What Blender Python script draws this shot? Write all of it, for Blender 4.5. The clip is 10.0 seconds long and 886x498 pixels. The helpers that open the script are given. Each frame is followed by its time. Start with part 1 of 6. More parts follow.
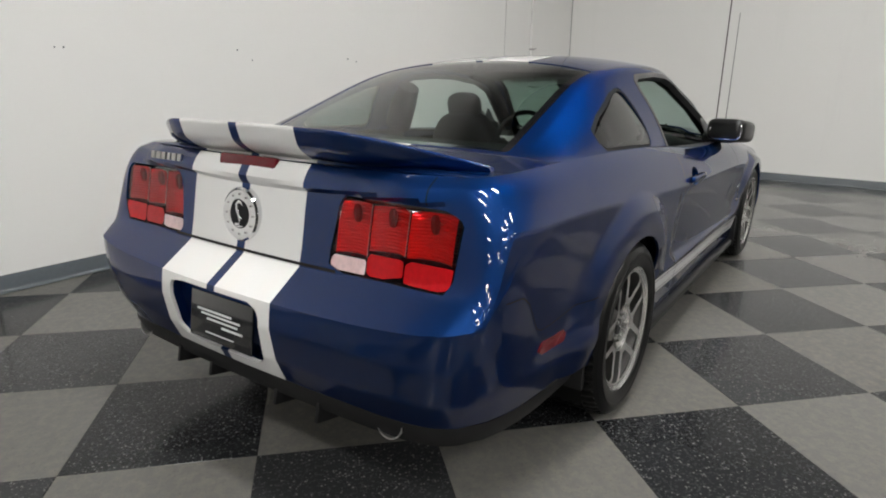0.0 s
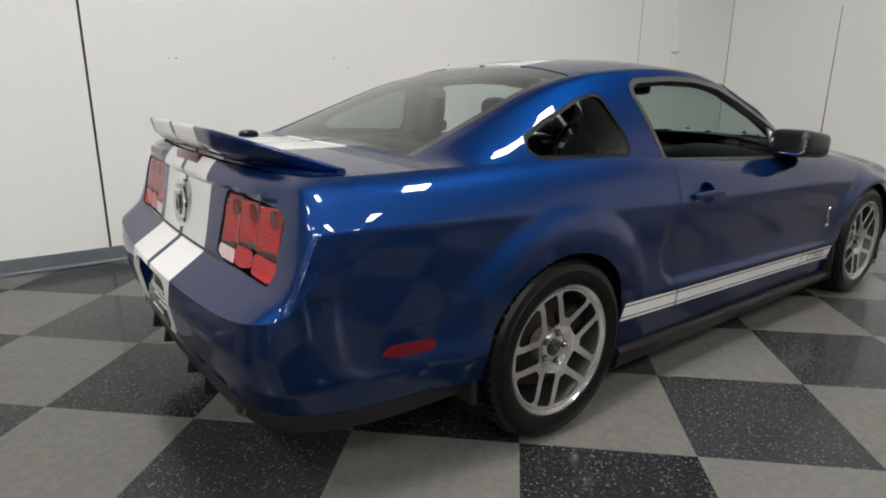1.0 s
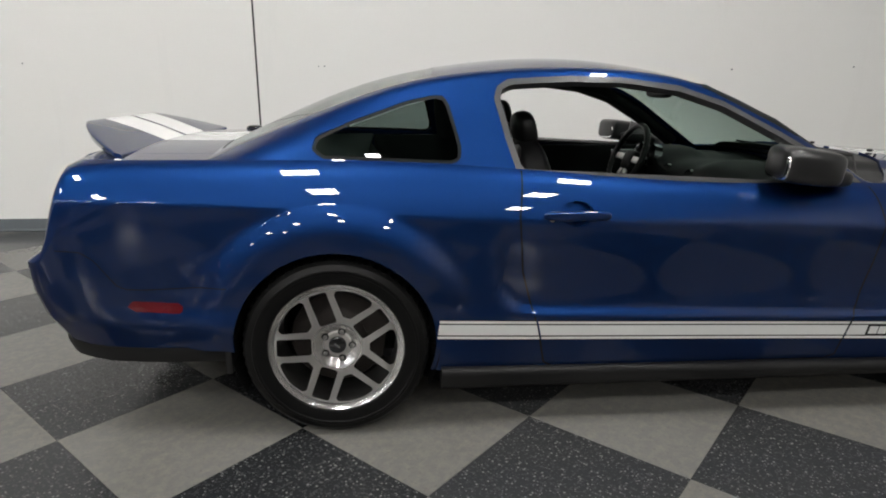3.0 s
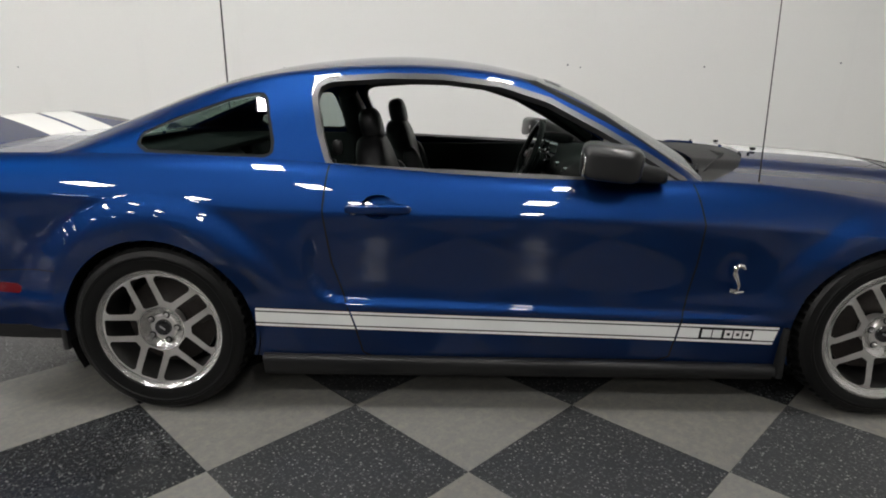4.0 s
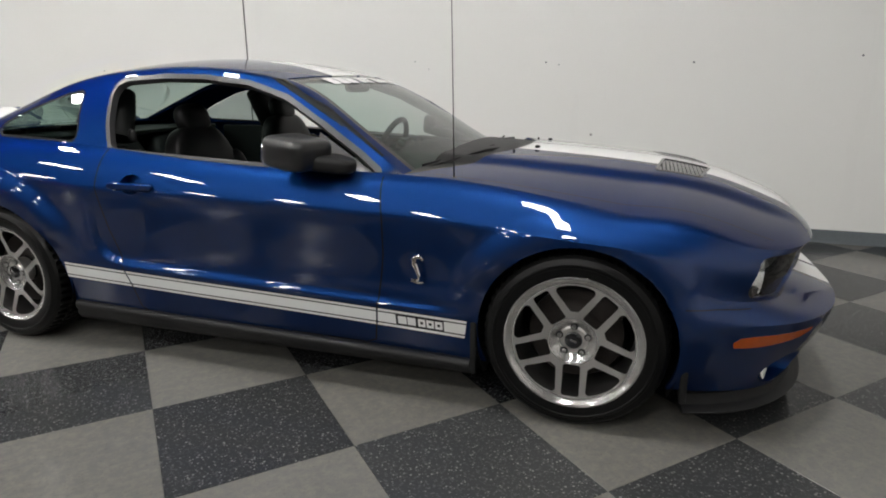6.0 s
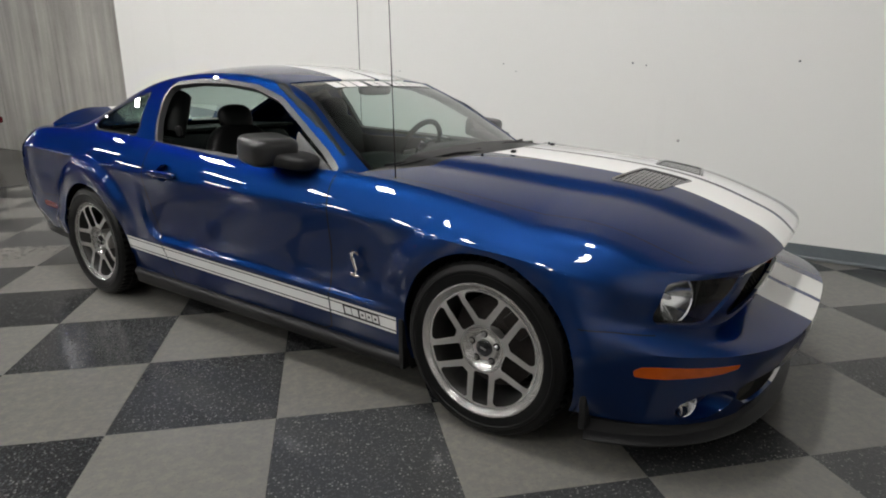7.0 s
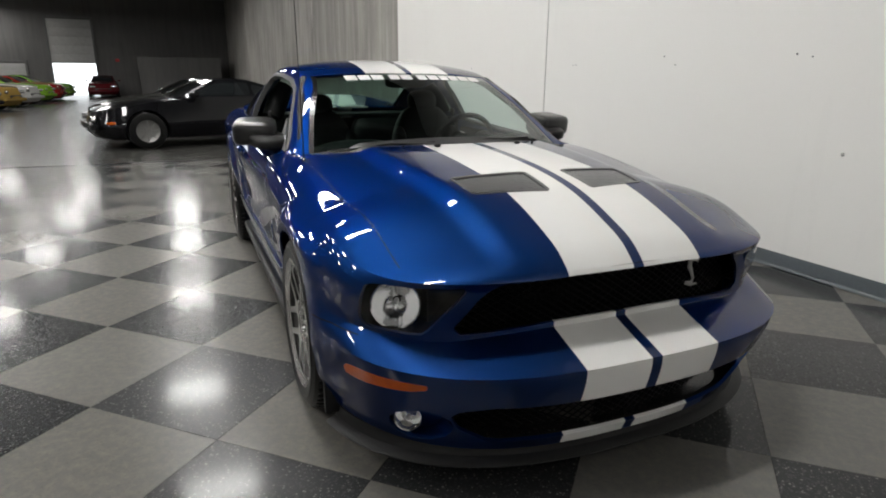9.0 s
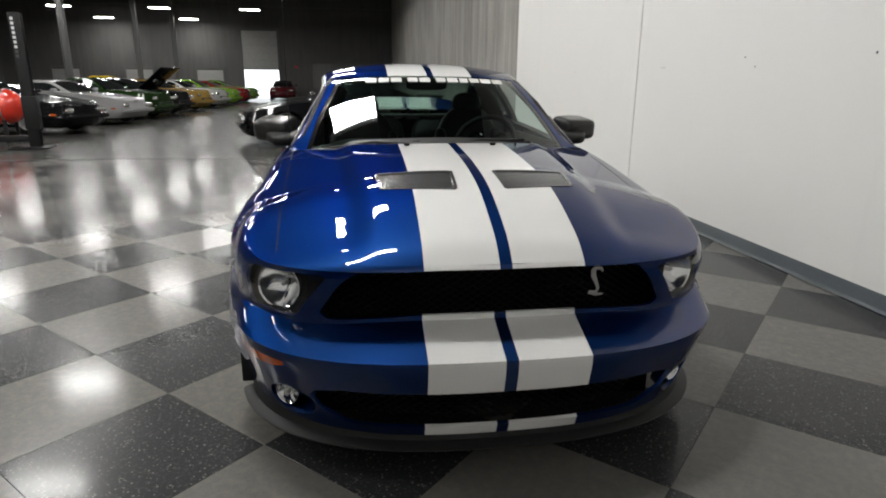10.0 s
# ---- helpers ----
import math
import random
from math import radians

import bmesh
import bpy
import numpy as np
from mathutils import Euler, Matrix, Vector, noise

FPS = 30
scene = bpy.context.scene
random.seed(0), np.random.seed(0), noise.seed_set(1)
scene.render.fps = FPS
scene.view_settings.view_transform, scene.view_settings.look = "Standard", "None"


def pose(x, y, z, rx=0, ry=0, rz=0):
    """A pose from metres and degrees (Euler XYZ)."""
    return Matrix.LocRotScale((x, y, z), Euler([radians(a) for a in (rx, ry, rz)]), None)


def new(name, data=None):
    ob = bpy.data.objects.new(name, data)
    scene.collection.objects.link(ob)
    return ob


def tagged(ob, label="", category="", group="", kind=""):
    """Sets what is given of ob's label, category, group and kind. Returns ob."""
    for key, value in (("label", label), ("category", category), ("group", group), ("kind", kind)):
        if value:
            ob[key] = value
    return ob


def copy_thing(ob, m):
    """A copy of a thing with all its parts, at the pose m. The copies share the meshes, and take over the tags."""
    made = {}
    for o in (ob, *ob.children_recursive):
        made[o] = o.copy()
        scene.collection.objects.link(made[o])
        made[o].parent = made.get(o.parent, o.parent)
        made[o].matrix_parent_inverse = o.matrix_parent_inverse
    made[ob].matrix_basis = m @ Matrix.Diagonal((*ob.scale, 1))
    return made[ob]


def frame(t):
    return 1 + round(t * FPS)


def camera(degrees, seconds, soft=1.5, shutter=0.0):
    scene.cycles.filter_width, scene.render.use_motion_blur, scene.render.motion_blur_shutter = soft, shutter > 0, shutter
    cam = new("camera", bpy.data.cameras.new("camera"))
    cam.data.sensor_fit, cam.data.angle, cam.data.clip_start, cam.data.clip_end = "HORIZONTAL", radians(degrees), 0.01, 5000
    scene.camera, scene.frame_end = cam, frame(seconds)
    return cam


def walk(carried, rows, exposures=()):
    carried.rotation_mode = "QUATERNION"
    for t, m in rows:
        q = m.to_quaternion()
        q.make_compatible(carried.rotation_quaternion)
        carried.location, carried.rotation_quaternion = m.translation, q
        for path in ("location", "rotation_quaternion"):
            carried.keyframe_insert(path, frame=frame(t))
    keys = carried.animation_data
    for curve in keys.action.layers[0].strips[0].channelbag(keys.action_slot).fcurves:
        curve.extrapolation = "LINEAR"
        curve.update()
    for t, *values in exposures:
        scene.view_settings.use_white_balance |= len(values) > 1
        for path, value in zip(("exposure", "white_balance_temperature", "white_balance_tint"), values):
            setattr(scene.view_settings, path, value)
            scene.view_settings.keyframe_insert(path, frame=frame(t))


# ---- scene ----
cam = camera(72.9, 10.0, soft=1.9)
ROWS = [
    (0.0, -3.477, -1.502, 1.213, -55.5, -15.48, 0.8),
    (0.5, -3.193, -1.865, 1.218, -46.54, -15.19, 0.68),
    (1.0, -2.866, -2.169, 1.219, -37.46, -15.17, 0.76),
    (1.5, -2.513, -2.4, 1.219, -29.37, -15.29, 0.87),
    (2.0, -2.089, -2.619, 1.224, -19.91, -15.15, 0.5),
    (3.5, -0.706, -2.93, 1.236, -1.1, -15.25, 0.43),
    (4.0, -0.255, -2.973, 1.224, 1.02, -15.13, 0.17),
    (4.5, 0.194, -2.995, 1.208, 2.64, -14.86, 0.15),
    (5.0, 0.654, -3.006, 1.208, 5.56, -14.74, 0.1),
    (5.5, 1.095, -2.971, 1.229, 11.29, -15.42, -0.15),
    (6.0, 1.53, -2.903, 1.22, 17.94, -15.24, -0.1),
    (7.5, 2.736, -2.273, 1.238, 43.49, -15.38, -0.1),
    (8.0, 3.039, -1.945, 1.235, 50.75, -15.54, 0.15),
    (8.5, 3.321, -1.592, 1.236, 58.96, -15.72, 0.33),
    (9.0, 3.55, -1.221, 1.235, 66.78, -15.76, 0.39),
    (9.5, 3.726, -0.822, 1.237, 74.53, -15.87, 0.27),
    (10.0, 3.861, -0.423, 1.226, 81.9, -15.42, 0.39),
]
walk(cam, [(t, pose(x, y, z, 90 + pitch, 0, yaw) @ pose(0, 0, 0, 0, 0, roll)) for t, x, y, z, yaw, pitch, roll in ROWS])

# ---- world and light ----
EXPOSURE = 0.0
scene.view_settings.exposure = EXPOSURE
world = bpy.data.worlds.new("world")
world.use_nodes = True
scene.world = world
world.node_tree.nodes["Background"].inputs[0].default_value = (0.55, 0.6, 0.7, 1)
world.node_tree.nodes["Background"].inputs[1].default_value = 0.05
LAMP_POWER = 88.0
CEILING = 7.4
LAMP_Z = 5.55


# ---- materials ----
class Mat:
    """A node material with short ways to chain nodes."""

    def __init__(self, name):
        self.m = bpy.data.materials.new(name)
        self.m.use_nodes = True
        self.n, self.l = self.m.node_tree.nodes, self.m.node_tree.links
        self.b = self.n["Principled BSDF"]
        self.out = self.n["Material Output"]

    def add(self, kind, **values):
        node = self.n.new(kind)
        for key, value in values.items():
            node.inputs[key].default_value = value
        return node

    def coord(self, kind="Object", scale=(1, 1, 1)):
        c, m = self.n.new("ShaderNodeTexCoord"), self.n.new("ShaderNodeMapping")
        m.inputs["Scale"].default_value = scale
        self.l.new(c.outputs[kind], m.inputs["Vector"])
        return m.outputs[0]

    def noise(self, scale, detail=4.0, rough=0.55, vector=None):
        t = self.add("ShaderNodeTexNoise", Scale=scale, Detail=detail, Roughness=rough)
        self.l.new(vector if vector is not None else self.coord(), t.inputs["Vector"])
        return t.outputs["Fac"]

    def ramp(self, fac, *stops):
        r = self.n.new("ShaderNodeValToRGB")
        while len(r.color_ramp.elements) < len(stops):
            r.color_ramp.elements.new(0.5)
        for e, (at, colour) in zip(r.color_ramp.elements, stops):
            e.position, e.color = at, (*colour, 1) if len(colour) == 3 else colour
        self.l.new(fac, r.inputs[0])
        return r.outputs[0]

    def math(self, op, a, b=0.0, clamp=False):
        m = self.n.new("ShaderNodeMath")
        m.operation, m.use_clamp = op, clamp
        for i, v in enumerate((a, b)):
            if isinstance(v, (int, float)):
                m.inputs[i].default_value = v
            else:
                self.l.new(v, m.inputs[i])
        return m.outputs[0]

    def mix(self, fac, a, b, blend="MIX"):
        m = self.n.new("ShaderNodeMix")
        m.data_type, m.blend_type = "RGBA", blend
        for socket, v in ((m.inputs[0], fac), (m.inputs[6], a), (m.inputs[7], b)):
            if isinstance(v, (int, float)):
                socket.default_value = v
            elif isinstance(v, tuple):
                socket.default_value = (*v, 1)
            else:
                self.l.new(v, socket)
        return m.outputs[2]

    def bump(self, height, strength=0.2, distance=0.01):
        b = self.add("ShaderNodeBump", Strength=strength, Distance=distance)
        self.l.new(height, b.inputs["Height"])
        self.l.new(b.outputs[0], self.b.inputs["Normal"])
        return self

    def set(self, **values):
        for key, value in values.items():
            socket = self.b.inputs[key.replace("_", " ")]
            if isinstance(value, tuple) and len(value) == 3:
                value = (*value, 1)
            if isinstance(value, (int, float, tuple)):
                socket.default_value = value
            else:
                self.l.new(value, socket)
        return self


def plain(name, colour, rough=0.5, metal=0.0, coat=0.0, grain=30.0, amount=0.12, bump=0.0):
    """A surface of one colour with a fine grain and a broad unevenness in colour and gloss."""
    m = Mat(name)
    fine, broad = m.noise(grain, 5), m.noise(grain / 14, 3)
    both = m.math("ADD", m.math("MULTIPLY", fine, 0.5), m.math("MULTIPLY", broad, 0.5))
    dark = tuple(c * (1 - amount) for c in colour)
    light = tuple(min(1, c * (1 + amount)) for c in colour)
    m.set(Base_Color=m.ramp(both, (0.3, dark), (0.7, light)), Metallic=metal, Coat_Weight=coat, Coat_Roughness=0.03)
    m.set(Roughness=m.math("ADD", m.math("MULTIPLY", broad, 0.16 * rough), rough * 0.92, True))
    if bump:
        m.bump(fine, bump, 0.002)
    return m.m


def car_paint(name, colour, stripes=False, flake=1.0, coat=1.0):
    """Metallic paint under clear coat, with a pair of white bands along the middle where asked for."""
    m = Mat(name)
    speck = m.noise(900.0, 2)
    broad = m.noise(1.3, 2)
    base = m.mix(m.math("MULTIPLY", speck, 0.5), tuple(c * 0.8 for c in colour), tuple(min(1, c * 1.35) for c in colour))
    metal = flake
    tint = (0.12, 0.16, 0.24) if flake > 0.5 else (1.0, 1.0, 1.0)
    if stripes:
        c, s = m.n.new("ShaderNodeTexCoord"), m.n.new("ShaderNodeSeparateXYZ")
        m.l.new(c.outputs["Object"], s.inputs[0])
        off = m.math("ADD", m.math("MULTIPLY", s.outputs[0], 0.0083), -0.025)
        y = m.math("ABSOLUTE", m.math("ADD", s.outputs[1], off))
        edge = m.math("ADD", m.math("MULTIPLY", s.outputs[0], -0.004), 0.256)
        band = m.math("MULTIPLY", m.math("GREATER_THAN", y, 0.019), m.math("LESS_THAN", y, edge))
        base = m.mix(band, base, m.mix(broad, (0.74, 0.74, 0.73), (0.8, 0.8, 0.79)))
        metal = m.math("MULTIPLY", m.math("SUBTRACT", 1.0, band), flake)
        tint = m.mix(band, tint, (1.0, 1.0, 1.0))
    m.set(Base_Color=base, Metallic=metal, Roughness=0.48 if flake > 0.5 else 0.2, Specular_IOR_Level=0.12 if flake > 0.5 else 0.02, Specular_Tint=tint, Coat_Weight=coat, Coat_Roughness=m.math("ADD", m.math("MULTIPLY", broad, 0.012), 0.004), Coat_IOR=1.47)
    return m.m


def clear_glass(name, tint, gloss=0.06):
    """A thin tinted pane: sees through, with a mirror sheen that grows at a grazing angle."""
    m = Mat(name)
    see, shine, mix, edge = m.n.new("ShaderNodeBsdfTransparent"), m.n.new("ShaderNodeBsdfGlossy"), m.n.new("ShaderNodeMixShader"), m.n.new("ShaderNodeLayerWeight")
    see.inputs[0].default_value = (*tint, 1)
    shine.inputs["Roughness"].default_value = 0.02
    edge.inputs[0].default_value = 0.5
    smear = m.math("MULTIPLY", m.noise(3.0, 4), 0.02)
    rise = m.math("MULTIPLY", m.math("POWER", edge.outputs["Facing"], 3.6), 0.9)
    m.l.new(m.math("ADD", m.math("ADD", rise, 0.045), smear, True), mix.inputs[0])
    m.l.new(see.outputs[0], mix.inputs[1])
    m.l.new(shine.outputs[0], mix.inputs[2])
    m.l.new(mix.outputs[0], m.out.inputs[0])
    return m.m


def glow(name, colour, strength):
    m = Mat(name)
    m.set(Base_Color=colour, Emission_Color=colour, Emission_Strength=strength, Roughness=0.4)
    return m.m


def tile_material(name, dark):
    """Waxed vinyl tile: dark with pale chips, or pale with a faint mottle; each tile a little different."""
    m = Mat(name)
    info = m.n.new("ShaderNodeObjectInfo")
    geo = m.n.new("ShaderNodeNewGeometry")
    seed = m.math("ADD", info.outputs["Random"], geo.outputs["Random Per Island"])
    co = m.n.new("ShaderNodeTexCoord")
    mp = m.n.new("ShaderNodeVectorMath")
    mp.operation = "ADD"
    cmb = m.n.new("ShaderNodeCombineXYZ")
    m.l.new(m.math("MULTIPLY", seed, 37.0), cmb.inputs[0])
    m.l.new(m.math("MULTIPLY", seed, 91.0), cmb.inputs[1])
    m.l.new(co.outputs["Object"], mp.inputs[0])
    m.l.new(cmb.outputs[0], mp.inputs[1])
    v = mp.outputs[0]
    broad = m.noise(5.0, 4, 0.6, v)
    fine = m.noise(70.0, 5, 0.65, v)
    if dark:
        base = m.mix(m.math("MULTIPLY", broad, 0.6), (0.011, 0.0117, 0.0128), (0.024, 0.025, 0.027))
        chip = m.add("ShaderNodeTexVoronoi", Scale=105.0, Randomness=1.0)
        m.l.new(v, chip.inputs["Vector"])
        pick = m.n.new("ShaderNodeSeparateColor")
        m.l.new(chip.outputs["Color"], pick.inputs[0])
        near = m.math("LESS_THAN", chip.outputs["Distance"], m.math("ADD", 0.08, m.math("MULTIPLY", pick.outputs[0], 0.36)))
        some = m.math("MULTIPLY", near, m.math("GREATER_THAN", pick.outputs[1], 0.35))
        base = m.mix(m.math("MULTIPLY", some, m.math("ADD", 0.06, m.math("MULTIPLY", pick.outputs[2], 0.42))), base, (0.26, 0.26, 0.25))
        base = m.mix(m.math("MULTIPLY", m.math("GREATER_THAN", fine, 0.57), 0.16), base, (0.14, 0.142, 0.145))
    else:
        base = m.mix(broad, (0.108, 0.106, 0.1), (0.136, 0.133, 0.126))
        base = m.mix(m.math("MULTIPLY", fine, 0.3), base, (0.09, 0.088, 0.082))
        mottle = m.noise(26.0, 7, 0.75, v)
        base = m.mix(m.math("MULTIPLY", m.math("SUBTRACT", mottle, 0.44, True), 2.0), base, (0.2, 0.18, 0.145))
        base = m.mix(m.math("MULTIPLY", m.math("GREATER_THAN", m.noise(75.0, 5, 0.7, v), 0.6), 0.35), base, (0.07, 0.066, 0.058))
    base = m.mix(m.math("MULTIPLY", m.math("SUBTRACT", seed, 0.5), 0.12), base, (0.3, 0.3, 0.3))
    scuff = m.noise(2.2, 6, 0.7, m.coord("Object", (1, 1, 1)))
    wax = m.math("ADD", m.math("MULTIPLY", scuff, 0.04), m.math("ADD", m.math("MULTIPLY", fine, 0.02), 0.09))
    m.set(Base_Color=base, Roughness=m.math("ADD", wax, 0.14), Specular_IOR_Level=0.1, Coat_Weight=0.5, Coat_Roughness=wax, Coat_IOR=1.22)
    m.bump(m.math("ADD", m.math("MULTIPLY", broad, 0.3), m.math("MULTIPLY", fine, 0.08)), 0.006, 0.01)
    return m.m


def wall_paint(name, colour):
    m = Mat(name)
    v = m.coord()
    stain, fine = m.noise(0.7, 5, 0.6, v), m.noise(45.0, 4, 0.6, v)
    streak = m.noise(2.0, 5, 0.6, m.coord("Object", (1.5, 1.5, 0.12)))
    base = m.mix(m.math("MULTIPLY", stain, 0.35), colour, tuple(c * 0.9 for c in colour))
    base = m.mix(m.math("MULTIPLY", m.math("GREATER_THAN", streak, 0.62), 0.06), base, tuple(c * 0.8 for c in colour))
    m.set(Base_Color=base, Roughness=0.55)
    return m.bump(fine, 0.08, 0.003).m


def concrete(name, lo, hi, rough=0.7, streaked=True):
    m = Mat(name)
    v = m.coord("Object", (1.6, 1.6, 0.16) if streaked else (1, 1, 1))
    a, b, c = m.noise(2.4, 6, 0.62, v), m.noise(0.5, 4, 0.6), m.noise(28.0, 5, 0.6)
    mixd = m.math("ADD", m.math("MULTIPLY", a, 0.6), m.math("ADD", m.math("MULTIPLY", b, 0.3), m.math("MULTIPLY", c, 0.12)))
    m.set(Base_Color=m.ramp(mixd, (0.36, lo), (0.66, hi)), Roughness=rough)
    return m.bump(c, 0.15 if streaked else 0.03, 0.004).m


BLUE = (0.008, 0.037, 0.153)
paint = car_paint("blue_paint", BLUE)
paint_striped = car_paint("blue_paint_with_white_bands", BLUE, True)
white_vinyl = plain("white_vinyl", (0.78, 0.78, 0.77), 0.25, coat=0.4, amount=0.03)
black_line = plain("black_line", (0.01, 0.01, 0.012), 0.4)
black_plastic = plain("black_plastic", (0.011, 0.011, 0.0115), 0.5, bump=0.1, grain=300)
grey_plastic = plain("dark_grey_plastic", (0.011, 0.011, 0.0115), 0.42, grain=200, bump=0.1)
gloss_black = plain("gloss_black", (0.008, 0.008, 0.009), 0.12, coat=0.8)
vent_plastic = plain("vent_plastic", (0.07, 0.07, 0.072), 0.25, grain=200, coat=0.4)
rubber_trim = plain("rubber_trim", (0.05, 0.05, 0.052), 0.38, grain=120)
tyre_rubber = plain("tyre_rubber", (0.0035, 0.0035, 0.0035), 0.36, grain=90, amount=0.3, bump=0.25)


def machined(name):
    """Wheel alloy: satin spokes, turned bright on the lip and round the hub."""
    m = Mat(name)
    c, s = m.n.new("ShaderNodeTexCoord"), m.n.new("ShaderNodeSeparateXYZ")
    m.l.new(c.outputs["Object"], s.inputs[0])
    r = m.math("SQRT", m.math("ADD", m.math("POWER", s.outputs[0], 2.0), m.math("POWER", s.outputs[2], 2.0)))
    turned = m.math("MAXIMUM", m.math("GREATER_THAN", r, 0.218), m.math("LESS_THAN", r, 0.088))
    fine, ring = m.noise(160.0, 4), m.noise(7.0, 3)
    m.set(Base_Color=m.mix(fine, (0.84, 0.825, 0.8), (0.9, 0.885, 0.86)), Metallic=0.76)
    m.set(Roughness=m.math("SUBTRACT", m.math("ADD", 0.3, m.math("MULTIPLY", ring, 0.08)), m.math("MULTIPLY", turned, 0.17)))
    return m.m


alloy_grey = plain("painted_alloy", (0.62, 0.6, 0.58), 0.34, 0.8, grain=60, amount=0.1)
alloy = machined("machined_alloy")
chrome = plain("chrome", (0.75, 0.75, 0.76), 0.06, 1.0, amount=0.02)
steel = plain("brushed_steel", (0.45, 0.44, 0.43), 0.3, 1.0, grain=140)
barrel_alloy = plain("wheel_barrel_alloy", (0.1, 0.098, 0.095), 0.45, 0.9, grain=60)
iron = plain("brake_iron", (0.03, 0.025, 0.023), 0.5, 0.6, grain=40, amount=0.35)
leather = plain("black_leather", (0.006, 0.006, 0.0064), 0.42, grain=220, bump=0.35)
carpet = plain("dark_carpet", (0.012, 0.012, 0.013), 0.9, grain=400, bump=0.4)
dash_plastic = plain("dash_plastic", (0.009, 0.01, 0.01), 0.55, grain=300, bump=0.2)
mesh_black = plain("mesh_black", (0.004, 0.004, 0.0042), 0.45)
under_black = plain("underbody_black", (0.006, 0.006, 0.006), 0.85)
red_lens = plain("red_lens", (0.44, 0.004, 0.008), 0.08, coat=0.0, grain=60, amount=0.25)
dark_red_lens = plain("dark_red_lens", (0.11, 0.005, 0.01), 0.12, coat=0.15, grain=60)
amber_lens = plain("amber_lens", (0.4, 0.07, 0.004), 0.15, coat=0.25, amount=0.2)
clear_lens = clear_glass("clear_lens", (0.93, 0.94, 0.95))
tinted_glass = clear_glass("tinted_glass", (0.5, 0.63, 0.58))
dark_glass = clear_glass("privacy_glass", (0.36, 0.42, 0.4))
mirror_glass = plain("mirror_glass", (0.85, 0.86, 0.86), 0.02, 1.0, amount=0.01)
tile_dark = tile_material("dark_vinyl_tile", True)
tile_light = tile_material("pale_vinyl_tile", False)
grout = plain("tile_joint", (0.05, 0.05, 0.05), 0.7)
wall_white = wall_paint("white_wall_paint", (0.8, 0.795, 0.775))
cove_grey = plain("grey_vinyl_base", (0.1, 0.115, 0.125), 0.3, grain=40)
joint_black = plain("sealant_joint", (0.02, 0.018, 0.017), 0.7)
grey_concrete = concrete("raw_concrete", (0.19, 0.183, 0.168), (0.41, 0.395, 0.365))
slab_floor = concrete("polished_slab", (0.028, 0.0275, 0.026), (0.054, 0.053, 0.049), 0.27, False)
dark_wall = concrete("dim_wall", (0.078, 0.076, 0.075), (0.112, 0.109, 0.107), 0.8)
dark_roof = plain("roof_deck", (0.04, 0.041, 0.042), 0.8, grain=3, amount=0.3)
truss_steel = plain("truss_steel", (0.1, 0.1, 0.1), 0.6)
lamp_body = plain("lamp_body", (0.6, 0.6, 0.6), 0.5)
lamp_glow = glow("lamp_diffuser", (1.0, 0.985, 0.955), LAMP_POWER)
daylight = glow("daylight_backdrop", (0.93, 0.97, 1.0), 2.2)
door_panel = plain("door_panel_white", (0.33, 0.33, 0.32), 0.5, grain=5)
clear_lens_white = plain("reversing_lens", (0.7, 0.5, 0.5), 0.15, coat=0.5, grain=60, amount=0.2)
grey_mirror = plain("mirror_shell", (0.011, 0.011, 0.0115), 0.3, grain=150, coat=0.2)


def red_glass(name):
    """A clear red window with a gloss of its own."""
    m = Mat(name)
    see, shine, mix, edge = m.n.new("ShaderNodeBsdfTransparent"), m.n.new("ShaderNodeBsdfGlossy"), m.n.new("ShaderNodeMixShader"), m.n.new("ShaderNodeFresnel")
    m.l.new(m.mix(m.noise(40.0, 3), (0.9, 0.012, 0.018), (0.98, 0.025, 0.03)), see.inputs[0])
    shine.inputs["Roughness"].default_value = 0.04
    edge.inputs[0].default_value = 1.45
    m.l.new(edge.outputs[0], mix.inputs[0])
    m.l.new(see.outputs[0], mix.inputs[1])
    m.l.new(shine.outputs[0], mix.inputs[2])
    m.l.new(mix.outputs[0], m.out.inputs[0])
    return m.m


red_window = red_glass("red_lamp_window")
lamp_mirror = plain("ribbed_lamp_mirror", (0.95, 0.93, 0.92), 0.18, 0.6, grain=40, amount=0.05)
reflector = plain("lamp_reflector", (0.9, 0.9, 0.9), 0.12, 0.93, grain=25, amount=0.05)
# Black plastic, its colour raised to grey for the white wall's glancing reflection.
sail_wall_sheen = plain("sail_wall_sheen", (0.09, 0.09, 0.09), 0.3, grain=150)

for dull, level in ((tyre_rubber, 0.22), (black_plastic, 0.25), (grey_plastic, 0.25), (under_black, 0.1), (mesh_black, 0.12), (leather, 0.2), (red_lens, 0.25), (dark_red_lens, 0.3), (carpet, 0.1), (dash_plastic, 0.15), (slab_floor, 0.2), (black_line, 0.12)):
    dull.node_tree.nodes["Principled BSDF"].inputs["Specular IOR Level"].default_value = level

from mathutils.bvhtree import BVHTree


